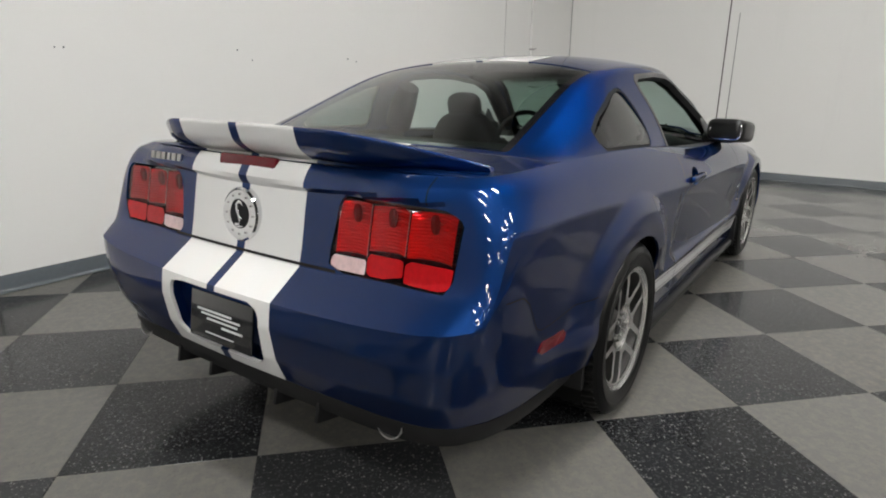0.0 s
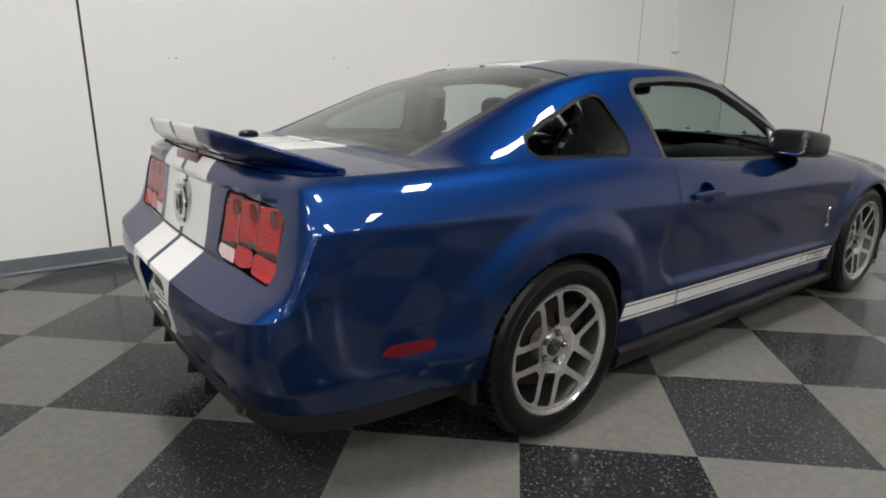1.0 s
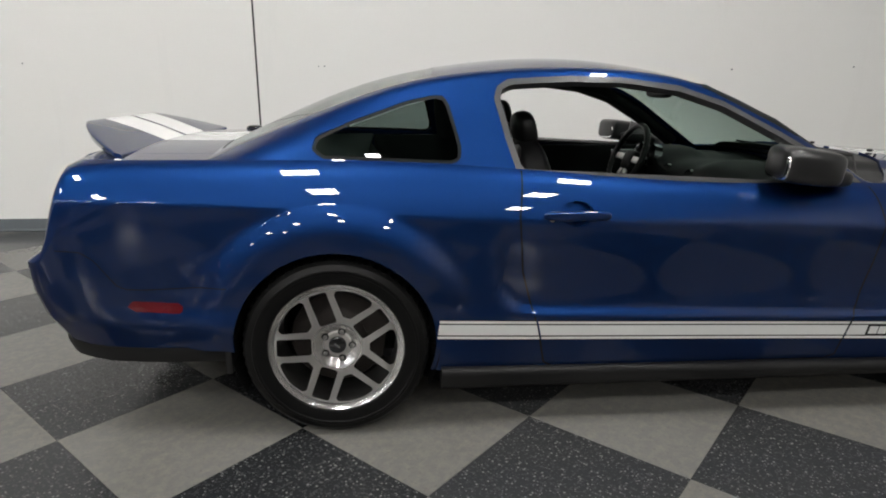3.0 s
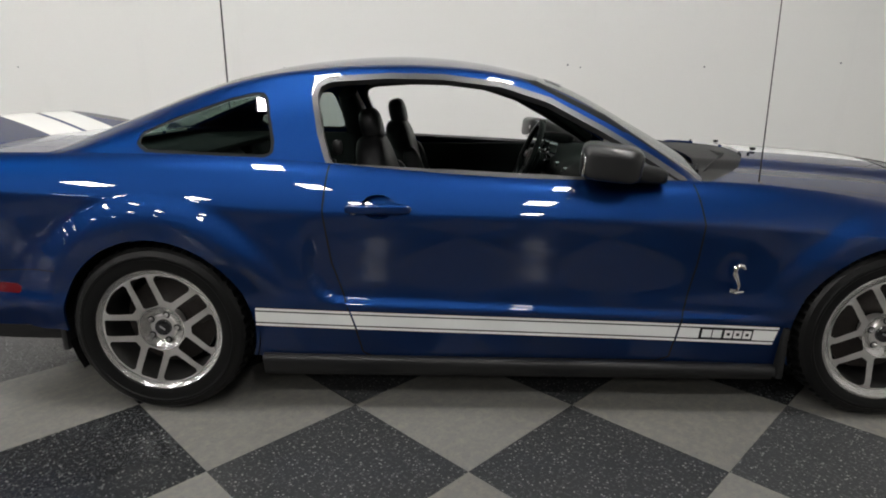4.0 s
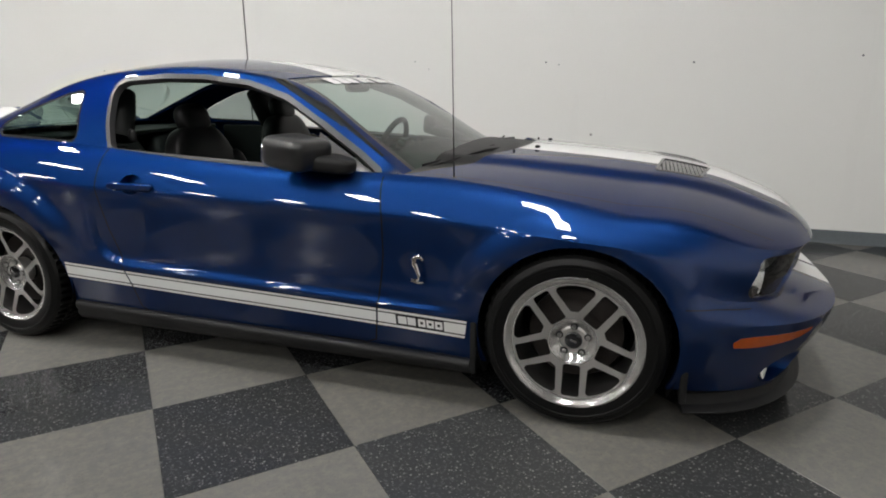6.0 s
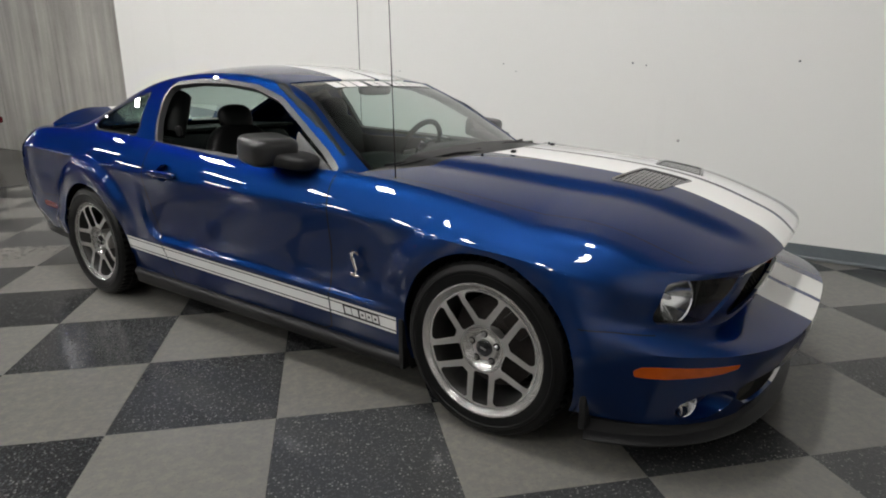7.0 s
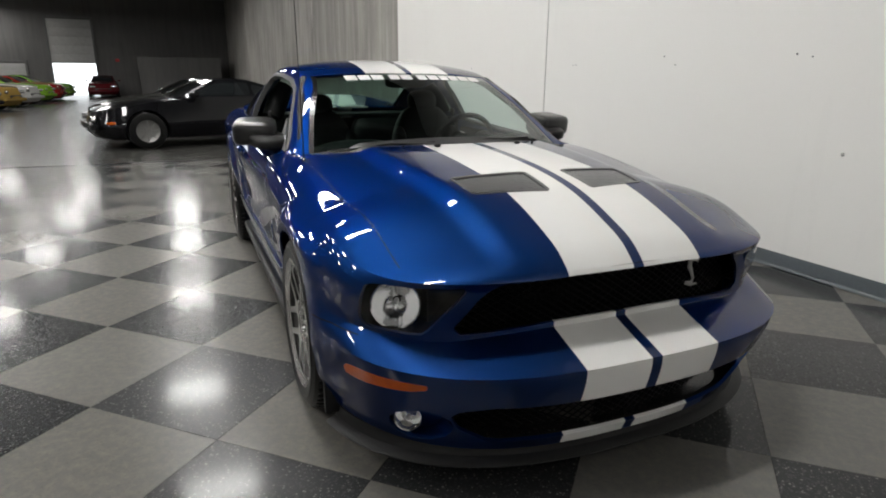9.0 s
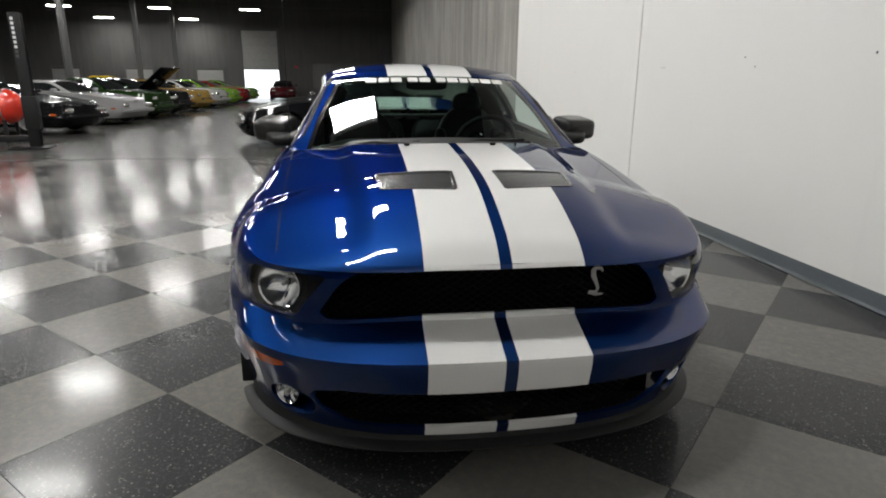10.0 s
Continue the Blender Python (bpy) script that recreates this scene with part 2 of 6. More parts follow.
# ---- mesh helpers ----
def cubic(xs, ys):
    """A natural cubic through the points, as a function of numpy arrays; xs rising."""
    xs, ys = np.array(xs, float), np.array(ys, float)
    n, h = len(xs), np.diff(xs)
    a, r = np.eye(n), np.zeros((n, *ys.shape[1:]))
    for i in range(1, n - 1):
        a[i, i - 1 : i + 2] = h[i - 1], 2 * (h[i - 1] + h[i]), h[i]
        r[i] = 6 * ((ys[i + 1] - ys[i]) / h[i] - (ys[i] - ys[i - 1]) / h[i - 1])
    m = np.linalg.solve(a, r.reshape(n, -1)).reshape(r.shape)

    def at(x):
        x = np.asarray(x, float)
        i = np.clip(np.searchsorted(xs, x) - 1, 0, n - 2)
        e = (None,) * (ys.ndim - 1)
        d, u, w = h[i][(..., *e)], (xs[i + 1] - x)[(..., *e)], (x - xs[i])[(..., *e)]
        return (m[i] * u**3 + m[i + 1] * w**3) / (6 * d) + (ys[i] / d - m[i] * d / 6) * u + (ys[i + 1] / d - m[i + 1] * d / 6) * w

    return at


def ease(lo, hi, x):
    t = np.clip((np.asarray(x, float) - lo) / (hi - lo), 0, 1)
    return t * t * (3 - 2 * t)


def polygon_side(points):
    """The signed distance to a closed outline, negative inside."""
    pts = [(float(a), float(b)) for a, b in points]

    def at(x, y):
        best, inside = 1e9, False
        for (x0, y0), (x1, y1) in zip(pts, pts[1:] + pts[:1]):
            dx, dy = x1 - x0, y1 - y0
            t = max(0.0, min(1.0, ((x - x0) * dx + (y - y0) * dy) / (dx * dx + dy * dy)))
            best = min(best, (x - x0 - t * dx) ** 2 + (y - y0 - t * dy) ** 2)
            if (y0 > y) != (y1 > y) and x < x0 + (y - y0) / dy * dx:
                inside = not inside
        return -math.sqrt(best) if inside else math.sqrt(best)

    return at


def line_away(points):
    """The distance to an open line."""
    pts = [(float(a), float(b)) for a, b in points]

    def at(x, y):
        best = 1e9
        for (x0, y0), (x1, y1) in zip(pts, pts[1:]):
            dx, dy = x1 - x0, y1 - y0
            t = max(0.0, min(1.0, ((x - x0) * dx + (y - y0) * dy) / (dx * dx + dy * dy)))
            best = min(best, (x - x0 - t * dx) ** 2 + (y - y0 - t * dy) ** 2)
        return math.sqrt(best)

    return at


def sheet(grid, close_u=False, close_v=False):
    """A bmesh of quads over a grid of points (u, v, 3)."""
    bm = bmesh.new()
    nu, nv = grid.shape[:2]
    vs = [[bm.verts.new(p) for p in row] for row in grid]
    for i in range(nu - (not close_u)):
        for j in range(nv - (not close_v)):
            q = [vs[i][j], vs[(i + 1) % nu][j], vs[(i + 1) % nu][(j + 1) % nv], vs[i][(j + 1) % nv]]
            bm.faces.new(q)
    bmesh.ops.remove_doubles(bm, verts=bm.verts, dist=1e-5)
    return bm


def face_out(bm, away=(0, 0, 0.5)):
    """Turns the faces so that most look away from a point."""
    c = Vector(away)
    if sum((f.calc_center_median() - c).dot(f.normal) * f.calc_area() for f in bm.faces) < 0:
        bmesh.ops.reverse_faces(bm, faces=bm.faces)
    return bm


def carve(bm, side):
    """Cuts a contour side(point) = 0 into the faces; returns the faces within."""
    val = {}
    for v in bm.verts:
        d = side(v.co)
        val[v] = d if abs(d) > 2e-5 else 2e-5
    cut = []
    for e in list(bm.edges):
        a, b = e.verts
        if (val[a] < 0) != (val[b] < 0):
            _, v = bmesh.utils.edge_split(e, a, val[a] / (val[a] - val[b]))
            val[v] = 0.0
            cut.append(v)
    for f in {f for v in cut for f in v.link_faces}:
        zero = [v for v in f.verts if val[v] == 0.0]
        if len(zero) == 2:
            try:
                bmesh.utils.face_split(f, zero[0], zero[1])
            except ValueError:
                pass
    return [f for f in bm.faces if min((val[v] for v in f.verts), key=lambda d: -abs(d)) < 0]


def copied(faces, off=0.0):
    """A new bmesh of the faces, moved off along their normals."""
    out, made = bmesh.new(), {}
    for f in faces:
        for v in f.verts:
            if v not in made:
                made[v] = out.verts.new(v.co + v.normal * off)
    for f in faces:
        try:
            out.faces.new([made[v] for v in f.verts])
        except ValueError:
            pass
    return out


def lift(bm, side, off=0.0):
    """Carves and takes the faces within out of the bmesh, as a bmesh of their own."""
    faces = carve(bm, side)
    bm.normal_update()
    out = copied(faces, off)
    bmesh.ops.delete(bm, geom=faces, context="FACES")
    return out


def decal(bm, side, off):
    """A copy of the surface within a contour, laid off above it; the surface stays whole."""
    tmp = bm.copy()
    faces = carve(tmp, side)
    tmp.normal_update()
    out = copied(faces, off)
    tmp.free()
    return out


def join(*parts):
    """One bmesh out of several."""
    out = bmesh.new()
    for p in parts:
        me = bpy.data.meshes.new("tmp")
        p.to_mesh(me)
        out.from_mesh(me)
        bpy.data.meshes.remove(me)
        p.free()
    return out


def placed(bm, m):
    bmesh.ops.transform(bm, matrix=m, verts=bm.verts)
    return bm


def block(x0, x1, y0, y1, z0, z1, bevel=0.0, segments=2):
    bm = bmesh.new()
    bmesh.ops.create_cube(bm, size=1.0)
    placed(bm, Matrix.Translation(((x0 + x1) / 2, (y0 + y1) / 2, (z0 + z1) / 2)) @ Matrix.Diagonal((abs(x1 - x0), abs(y1 - y0), abs(z1 - z0), 1)))
    if bevel:
        bmesh.ops.bevel(bm, geom=bm.edges[:], offset=bevel, segments=segments, affect="EDGES", profile=0.6)
    return bm


def soft_form(centre, radii, e=0.5, turn=None, nu=28, nv=18):
    """A cushion-like rounded box (a superellipsoid)."""
    u, v = np.linspace(-np.pi, np.pi, nu, endpoint=False), np.linspace(-np.pi / 2, np.pi / 2, nv)
    p = lambda a, k: np.sign(a) * np.abs(a) ** k
    U, V = np.meshgrid(u, v, indexing="ij")
    g = np.stack([radii[0] * p(np.cos(V), e) * p(np.cos(U), e), radii[1] * p(np.cos(V), e) * p(np.sin(U), e), radii[2] * p(np.sin(V), e)], -1)
    bm = face_out(sheet(g, True), (0, 0, 0))
    return placed(bm, Matrix.Translation(centre) @ (turn or Matrix()))


def lathe(profile, axis="y", segments=64, closed=False):
    """Turns a profile of (radius, along) about an axis through the origin."""
    t = np.linspace(0, 2 * np.pi, segments, endpoint=False)
    r, a = np.array(profile, float).T
    c, s = np.outer(np.cos(t), r), np.outer(np.sin(t), r)
    A = np.broadcast_to(a, c.shape)
    g = {"y": np.stack([c, A, s], -1), "x": np.stack([A, c, s], -1), "z": np.stack([c, s, A], -1)}[axis]
    bm = sheet(g, True, closed)
    bmesh.ops.recalc_face_normals(bm, faces=bm.faces)
    return bm


def tube(path, radius, segments=10):
    """A round bar along a path of points."""
    pts = [Vector(p) for p in path]
    rows = []
    for i, p in enumerate(pts):
        d = (pts[min(i + 1, len(pts) - 1)] - pts[max(i - 1, 0)]).normalized()
        side = d.cross(Vector((0.123, 0.456, 0.88))).normalized()
        up = d.cross(side)
        rad = radius[i] if isinstance(radius, (list, tuple)) else radius
        rows.append([p + rad * (math.cos(a) * side + math.sin(a) * up) for a in np.linspace(0, 2 * math.pi, segments, endpoint=False)])
    bm = sheet(np.array([[tuple(q) for q in r] for r in rows]), False, True)
    bmesh.ops.holes_fill(bm, edges=[e for e in bm.edges if e.is_boundary])
    bmesh.ops.recalc_face_normals(bm, faces=bm.faces)
    return bm


def finish(ob, bm, material, smooth=40):
    bm.normal_update()
    me = ob.data
    bm.to_mesh(me)
    bm.free()
    for m in material if isinstance(material, (list, tuple)) else (material,):
        me.materials.append(m)
    if smooth:
        for p in me.polygons:
            p.use_smooth = True
        if smooth < 180:
            me.set_sharp_from_angle(angle=radians(smooth))
    return ob


def part(name, bm, material, parent, label="", smooth=40):
    """Links a bmesh as one mesh object under a thing or a part."""
    ob = finish(new(name, bpy.data.meshes.new(name)), bm, material, smooth)
    ob.parent = parent
    return tagged(ob, label)


def thing(name, label, category, group="", at=None):
    ob = new(name)
    ob.empty_display_size = 0.1
    if at is not None:
        ob.matrix_basis = at
    return tagged(ob, label, category, group)


def piece(name, bm, material, label="", category="", kind="", smooth=40, group=""):
    """A thing or piece of the setting that is one mesh."""
    return tagged(finish(new(name, bpy.data.meshes.new(name)), bm, material, smooth), label, category, group, kind)


def thicken(ob, metres, offset=-1.0):
    m = ob.modifiers.new("thickness", "SOLIDIFY")
    m.thickness, m.offset, m.use_rim = metres, offset, True
    e = ob.modifiers.new("crisp rim", "EDGE_SPLIT")
    e.split_angle = radians(48)
    return ob


def both_sides(bm):
    """Adds the mirror image across the middle plane."""
    other = bm.copy()
    placed(other, Matrix.Diagonal((1, -1, 1, 1)))
    bmesh.ops.reverse_faces(other, faces=other.faces)
    return other


# ---- the hall ----
WALL_Y, END_X, FAR_X, BACK_Y = 2.46, 5.68, -46.0, -26.0
EDGE_X = -6.55
SEAM_1, SEAM_2, CONDUIT_X, SEAM_END = -2.25, 3.62, 4.32, 0.22
WHITE_END = -7.13


def wall(name, x0, x1, y0, y1, z1, material):
    return piece(name, block(x0, x1, y0, y1, 0, z1), material, kind="structure", smooth=0)


# White wall panels beside the car, with open joints between them.
JOINT = 0.016
for i, (a, b) in enumerate(((WHITE_END, SEAM_1), (SEAM_1, SEAM_2), (SEAM_2, END_X))):
    wall("wall_side_%d" % (i + 1), a + JOINT / 2, b - JOINT / 2, WALL_Y, WALL_Y + 0.2, CEILING, wall_white)
wall("wall_end_1", END_X, END_X + 0.2, SEAM_END + JOINT / 2, WALL_Y - 0.003, CEILING, wall_white)
wall("wall_end_2", END_X, END_X + 0.2, BACK_Y, SEAM_END - JOINT / 2, CEILING, wall_white)
for n, (x, y) in enumerate(((SEAM_1, WALL_Y), (SEAM_2, WALL_Y))):
    piece("trim_joint_%d" % (n + 1), block(x - JOINT / 2, x + JOINT / 2, y + 0.006, y + 0.02, 0.1, CEILING), joint_black, kind="structure", smooth=0)
piece("trim_joint_3", block(END_X + 0.006, END_X + 0.02, SEAM_END - JOINT / 2, SEAM_END + JOINT / 2, 0.1, CEILING), joint_black, kind="structure", smooth=0)
# Raw concrete panels further along the same wall.
xs = [WHITE_END, -9.35, -11.9, -14.6, -20.0, -26.0, -33.0, FAR_X]
for i, (b, a) in enumerate(zip(xs, xs[1:])):
    wall("wall_concrete_%d" % (i + 1), a + 0.012, b - 0.012 * (i > 0), WALL_Y + 0.03, WALL_Y + 0.25, CEILING, grey_concrete)
wall("wall_far", FAR_X - 0.3, FAR_X, BACK_Y, -8.93, CEILING, dark_wall)
wall("wall_far_2", FAR_X - 0.3, FAR_X, -6.27, WALL_Y + 0.25, CEILING, dark_wall)
piece("wall_far_3", block(FAR_X - 0.3, FAR_X, -8.93, -6.27, 5.0, CEILING), dark_wall, kind="structure", smooth=0)
wall("wall_back", FAR_X, END_X, BACK_Y - 0.3, BACK_Y, CEILING, dark_wall)
piece("ceiling", block(FAR_X - 0.3, END_X + 0.2, BACK_Y - 0.3, WALL_Y + 0.3, CEILING, CEILING + 0.2), dark_roof, kind="structure", smooth=0)
piece("backdrop", block(FAR_X - 3.05, FAR_X - 3.0, -13, -3, 0, 6), daylight, kind="structure", smooth=0)


def cove(length):
    """Vinyl base with a curled toe, along x, facing -y."""
    prof = [(0.0, 0.102), (-0.004, 0.104), (-0.006, 0.1), (-0.006, 0.022), (-0.009, 0.012), (-0.016, 0.005), (-0.026, 0.002), (-0.026, 0.0), (0, 0)]
    g = np.array([[(x, y, z) for y, z in prof] for x in (0.0, length)])
    bm = sheet(g, False, True)
    bmesh.ops.recalc_face_normals(bm, faces=bm.faces)
    return bm


piece("baseboard_side", placed(cove(END_X - WHITE_END), pose(WHITE_END, WALL_Y - 0.001, 0.003)), cove_grey, kind="structure", smooth=50)
piece("baseboard_end", placed(cove(28.0), pose(END_X - 0.001, WALL_Y - 0.03, 0.003, 0, 0, -90)), cove_grey, kind="structure", smooth=50)

# The slab, and the sheet of checkered tiles laid over its near part.
slab = piece("floor_slab", block(FAR_X - 6, END_X + 0.2, BACK_Y, WALL_Y + 0.3, -0.2, -0.006), slab_floor, kind="structure", smooth=0)
piece("floor_edge_strip", block(EDGE_X - 0.05, EDGE_X, BACK_Y, WALL_Y, -0.006, 0.001, 0.002), black_line, kind="structure", smooth=0)

# Columns, dock doors and roof trusses in the far part of the hall.
def column(x, y):
    bm = join(block(-0.12, 0.12, -0.12, -0.1, 0, CEILING), block(-0.12, 0.12, 0.1, 0.12, 0, CEILING), block(-0.008, 0.008, -0.1, 0.1, 0, CEILING), block(-0.2, 0.2, -0.2, 0.2, 0, 0.02))
    ob = piece("column", bm, truss_steel, "grey steel column standing on the slab", "column", smooth=0, group="hall columns")
    ob.location = (x, y, 0)
    return ob


for x, y in ((-17.0, -12.6), (-25.0, -12.6), (-34.0, -12.6), (-41.5, -12.6)):
    column(x, y)


def dock_door(y, width, height, open_to):
    t = thing("dock_door", "pale sectional dock door in a far grey wall, %s" % ("raised part way with daylight below" if open_to else "closed"), "door", "dock doors", pose(FAR_X + 0.03, y, 0))
    t["kind"] = "structure"
    n = 5
    for i in range(n):
        z0, z1 = open_to + (height - open_to) * i / n, open_to + (height - open_to) * (i + 1) / n
        part("panel", block(-0.03, 0.02, -width / 2, width / 2, z0 + 0.001, z1 - 0.001, 0.004), door_panel, t)
        part("seal_strip", block(-0.038, -0.03, -width / 2, width / 2, z1 - 0.03, z1 + 0.03 * (i < n - 1)), door_panel, t, "", 0)
    part("door_frame", join(block(-0.02, 0.06, -width / 2 - 0.12, -width / 2, 0, height + 0.1), block(-0.02, 0.06, width / 2, width / 2 + 0.12, 0, height + 0.1), block(-0.02, 0.06, -width / 2 - 0.12, width / 2 + 0.12, height + 0.1, height + 0.22)), truss_steel, t, smooth=0)


dock_door(-7.6, 2.62, 5.0, 2.15)
for y in (-11.4, -16.5, -21.65):
    dock_door(y, 1.9, 2.1, 0.0)
# Roof trusses across the hall, and purlins.
def truss(x):
    z0, z1 = CEILING - 0.95, CEILING - 0.1
    bits = [block(x - 0.04, x + 0.04, BACK_Y, WALL_Y, z0, z0 + 0.07), block(x - 0.04, x + 0.04, BACK_Y, WALL_Y, z1 - 0.07, z1)]
    n = 36
    ys = np.linspace(BACK_Y, WALL_Y, n)
    for i in range(n - 1):
        a, b = (z0, z1) if i % 2 else (z1, z0)
        bits.append(tube([(x, ys[i], a), (x, ys[i + 1], b)], 0.018, 4))
    return piece("truss", join(*bits), truss_steel, "grey open-web steel roof truss under the dark deck", "truss", smooth=0, group="roof trusses")


for x in (-8.0, -14.0, -20.0, -26.0, -32.0, -38.0, -44.0, -2.0, 4.0):
    truss(x)


# Lamps: long flat high-bay fixtures hung under the trusses.
def lamp(x, y, z=LAMP_Z, long=1.22, wide=0.46):
    t = thing("high_bay_lamp", "white rectangular high-bay lamp hung from the roof, switched on", "ceiling lamp", "hall lamps", pose(x, y, z))
    part("lamp_housing", block(-wide / 2, wide / 2, -long / 2, long / 2, 0.0, 0.07, 0.012), lamp_body, t)
    part("diffuser", block(-wide / 2 + 0.025, wide / 2 - 0.025, -long / 2 + 0.03, long / 2 - 0.03, -0.012, -0.001), lamp_glow, t, "glowing white diffuser", 0)
    for s in (-1, 1):
        part("cable", tube([(0, s * (long / 2 - 0.1), 0.06), (0, s * (long / 2 - 0.1), CEILING - z + 0.01)], 0.006, 6), truss_steel, t)
    return t


first = lamp(-6.0, -1.2)
SPOTS = [(x, y) for x in (-2.2, 1.3) for y in (-1.3, -5.9)] + [(-5.9, -5.9), (-5.9, -10.5), (-2.1, -10.5), (1.7, -10.5)]
SPOTS += [(x, y) for x in (-9.8, -16.5, -23.6, -30.5, -37.2, -44.0) for y in (-1.5, -6.8, -12.1, -17.8) if x > -30 or y < -10 or (x, y) in ((-30.5, -1.5), (-30.5, -6.8), (-37.2, -6.8))]
for x, y in SPOTS:
    copy_thing(first, pose(x, y, LAMP_Z))


# ---- the blue coupe: x ahead, y to its left ----
car = thing("sports_coupe", "blue two-door sports coupe with twin white bands on checkered tiles", "car")
AXLE, WHEEL_Z, ARCH = 1.361, 0.334, 0.356
FRONT_C, REAR_C = 1.5, -1.75
MID_X = (-1.75, -0.9, 0.0, 0.9, 1.5)
# The body is lofted over eight lines that run round it, from the sill up to the belt.
NOSE_X = (2.205, 2.293, 2.31, 2.13, 2.145, 2.165, 2.195, 2.187)
NOSE_Z = (0.152, 0.345, 0.45, 0.513, 0.6, 0.658, 0.69, 0.706)
TAIL_X = (-2.42, -2.455, -2.472, -2.462, -2.35, -2.325, -2.3, -2.265)
TAIL_Z = (0.36, 0.44, 0.54, 0.616, 0.695, 0.8, 0.92, 0.985)
SILL = ((0.84, 0.84, 0.835, 0.835, 0.855), (0.33, 0.205, 0.2, 0.195, 0.19))
LOW = ((0.865, 0.866, 0.862, 0.862, 0.875), (0.43, 0.36, 0.355, 0.345, 0.34))
LEDGE = ((0.878, 0.884, 0.884, 0.882, 0.883), (0.54, 0.46, 0.455, 0.45, 0.45))
WAIST = ((0.88, 0.889, 0.889, 0.886, 0.884), (0.66, 0.6, 0.595, 0.575, 0.535))
FLANK = ((0.877, 0.896, 0.898, 0.888, 0.875), (0.735, 0.748, 0.744, 0.73, 0.65))
SHOULDER = ((0.855, 0.877, 0.882, 0.868, 0.855), (0.83, 0.832, 0.806, 0.786, 0.718))
EDGE = ((0.798, 0.828, 0.84, 0.822, 0.826), (0.945, 0.925, 0.868, 0.853, 0.766))
BELT = ((0.755, 0.79, 0.8, 0.772, 0.772), (0.985, 0.968, 0.905, 0.88, 0.791))
LINES = (SILL, LOW, LEDGE, WAIST, FLANK, SHOULDER, EDGE, BELT)
NOSE_N = (2.6, 2.7, 2.95, 3.0, 4.2, 5.0, 5.0, 5.0)
NOSE_M = (2.6, 2.7, 2.95, 3.0, 3.2, 3.4, 3.4, 3.4)
NOSE_BOW = (0, 0, 0, 0, 0.04, 0.08, 0.08, 0.08)
NOSE_RISE = (3.5, 3.5, 3.5, 6, 12, 22, 30, 26)
TAIL_N = (11.0, 13.0, 15.0, 19.0, 30.0, 34.0, 34.0, 34.0)
TAIL_M = (3.0, 3.2, 3.6, 4.2, 6.0, 7.0, 7.0, 7.0)
TAIL_BOW = (0.05, 0.05, 0.05, 0.05, 0.05, 0.055, 0.055, 0.055)
DIP = (0, 0, 0, 0.02, 0.008, 0, 0, 0)
ARCHES = ((AXLE, WHEEL_Z), (-AXLE, WHEEL_Z))


def outline(k, ends=30, mid=150):
    """One half of a line round the body, from the nose's middle to the tail's."""
    wide, high = cubic(MID_X, LINES[k][0]), cubic(MID_X, LINES[k][1])
    q = np.sin(np.linspace(0, np.pi / 2, ends))
    w, z = wide(FRONT_C), high(FRONT_C)
    front = np.stack([FRONT_C + (NOSE_X[k] - NOSE_BOW[k] * q**2 - FRONT_C) * (1 - q ** NOSE_N[k]).clip(0) ** (1 / NOSE_M[k]), w * q, NOSE_Z[k] + (z - NOSE_Z[k]) * q ** NOSE_RISE[k] - DIP[k] * np.exp(-(((q - 0.68) / 0.2) ** 2))], -1)
    x = np.linspace(FRONT_C, REAR_C, mid)[1:-1]
    side = np.stack([x, wide(x), high(x)], -1)
    turn = np.linspace(0, 0.88, 9)[1:]
    near_side = (1 - turn ** TAIL_M[k]).clip(0) ** (1 / TAIL_N[k])
    bend = near_side[-1] * np.linspace(1, 0.91, 10)[1:]
    q = np.concatenate([[1.0], near_side, bend, np.linspace(bend[-1], 0, ends - 17)[1:]])
    w, z = wide(REAR_C), high(REAR_C)
    rear = np.stack([REAR_C + (TAIL_X[k] + TAIL_BOW[k] * q**2 - REAR_C) * (1 - q ** TAIL_N[k]).clip(0) ** (1 / TAIL_M[k]), w * q, TAIL_Z[k] + (z - TAIL_Z[k]) * q**4], -1)
    return np.concatenate([front, side, rear])


def scallop(x, z):
    """How far the door's hollow lies within its reversed-C edge."""
    low = 0.436 - 0.037 * (x + 0.64)
    d = np.minimum(x + 0.8, z - low)
    corner = np.hypot(np.minimum(x + 0.8 - 0.15, 0), np.minimum(z - low - 0.15, 0))
    d = np.where((x < -0.65) & (z < low + 0.15), 0.15 - corner, d)
    return 0.02 * ease(0, 0.03, d) * (1 - ease(0.5, 0.8, z)) * (1 - ease(0.75, 1.05, x))


SIDE_GRID = []
CREASE = cubic((-2.3, -1.75, -0.9, 0.0, 0.6, 1.0, 1.5, 2.3), (0.868, 0.85, 0.798, 0.776, 0.758, 0.736, 0.7, 0.64))


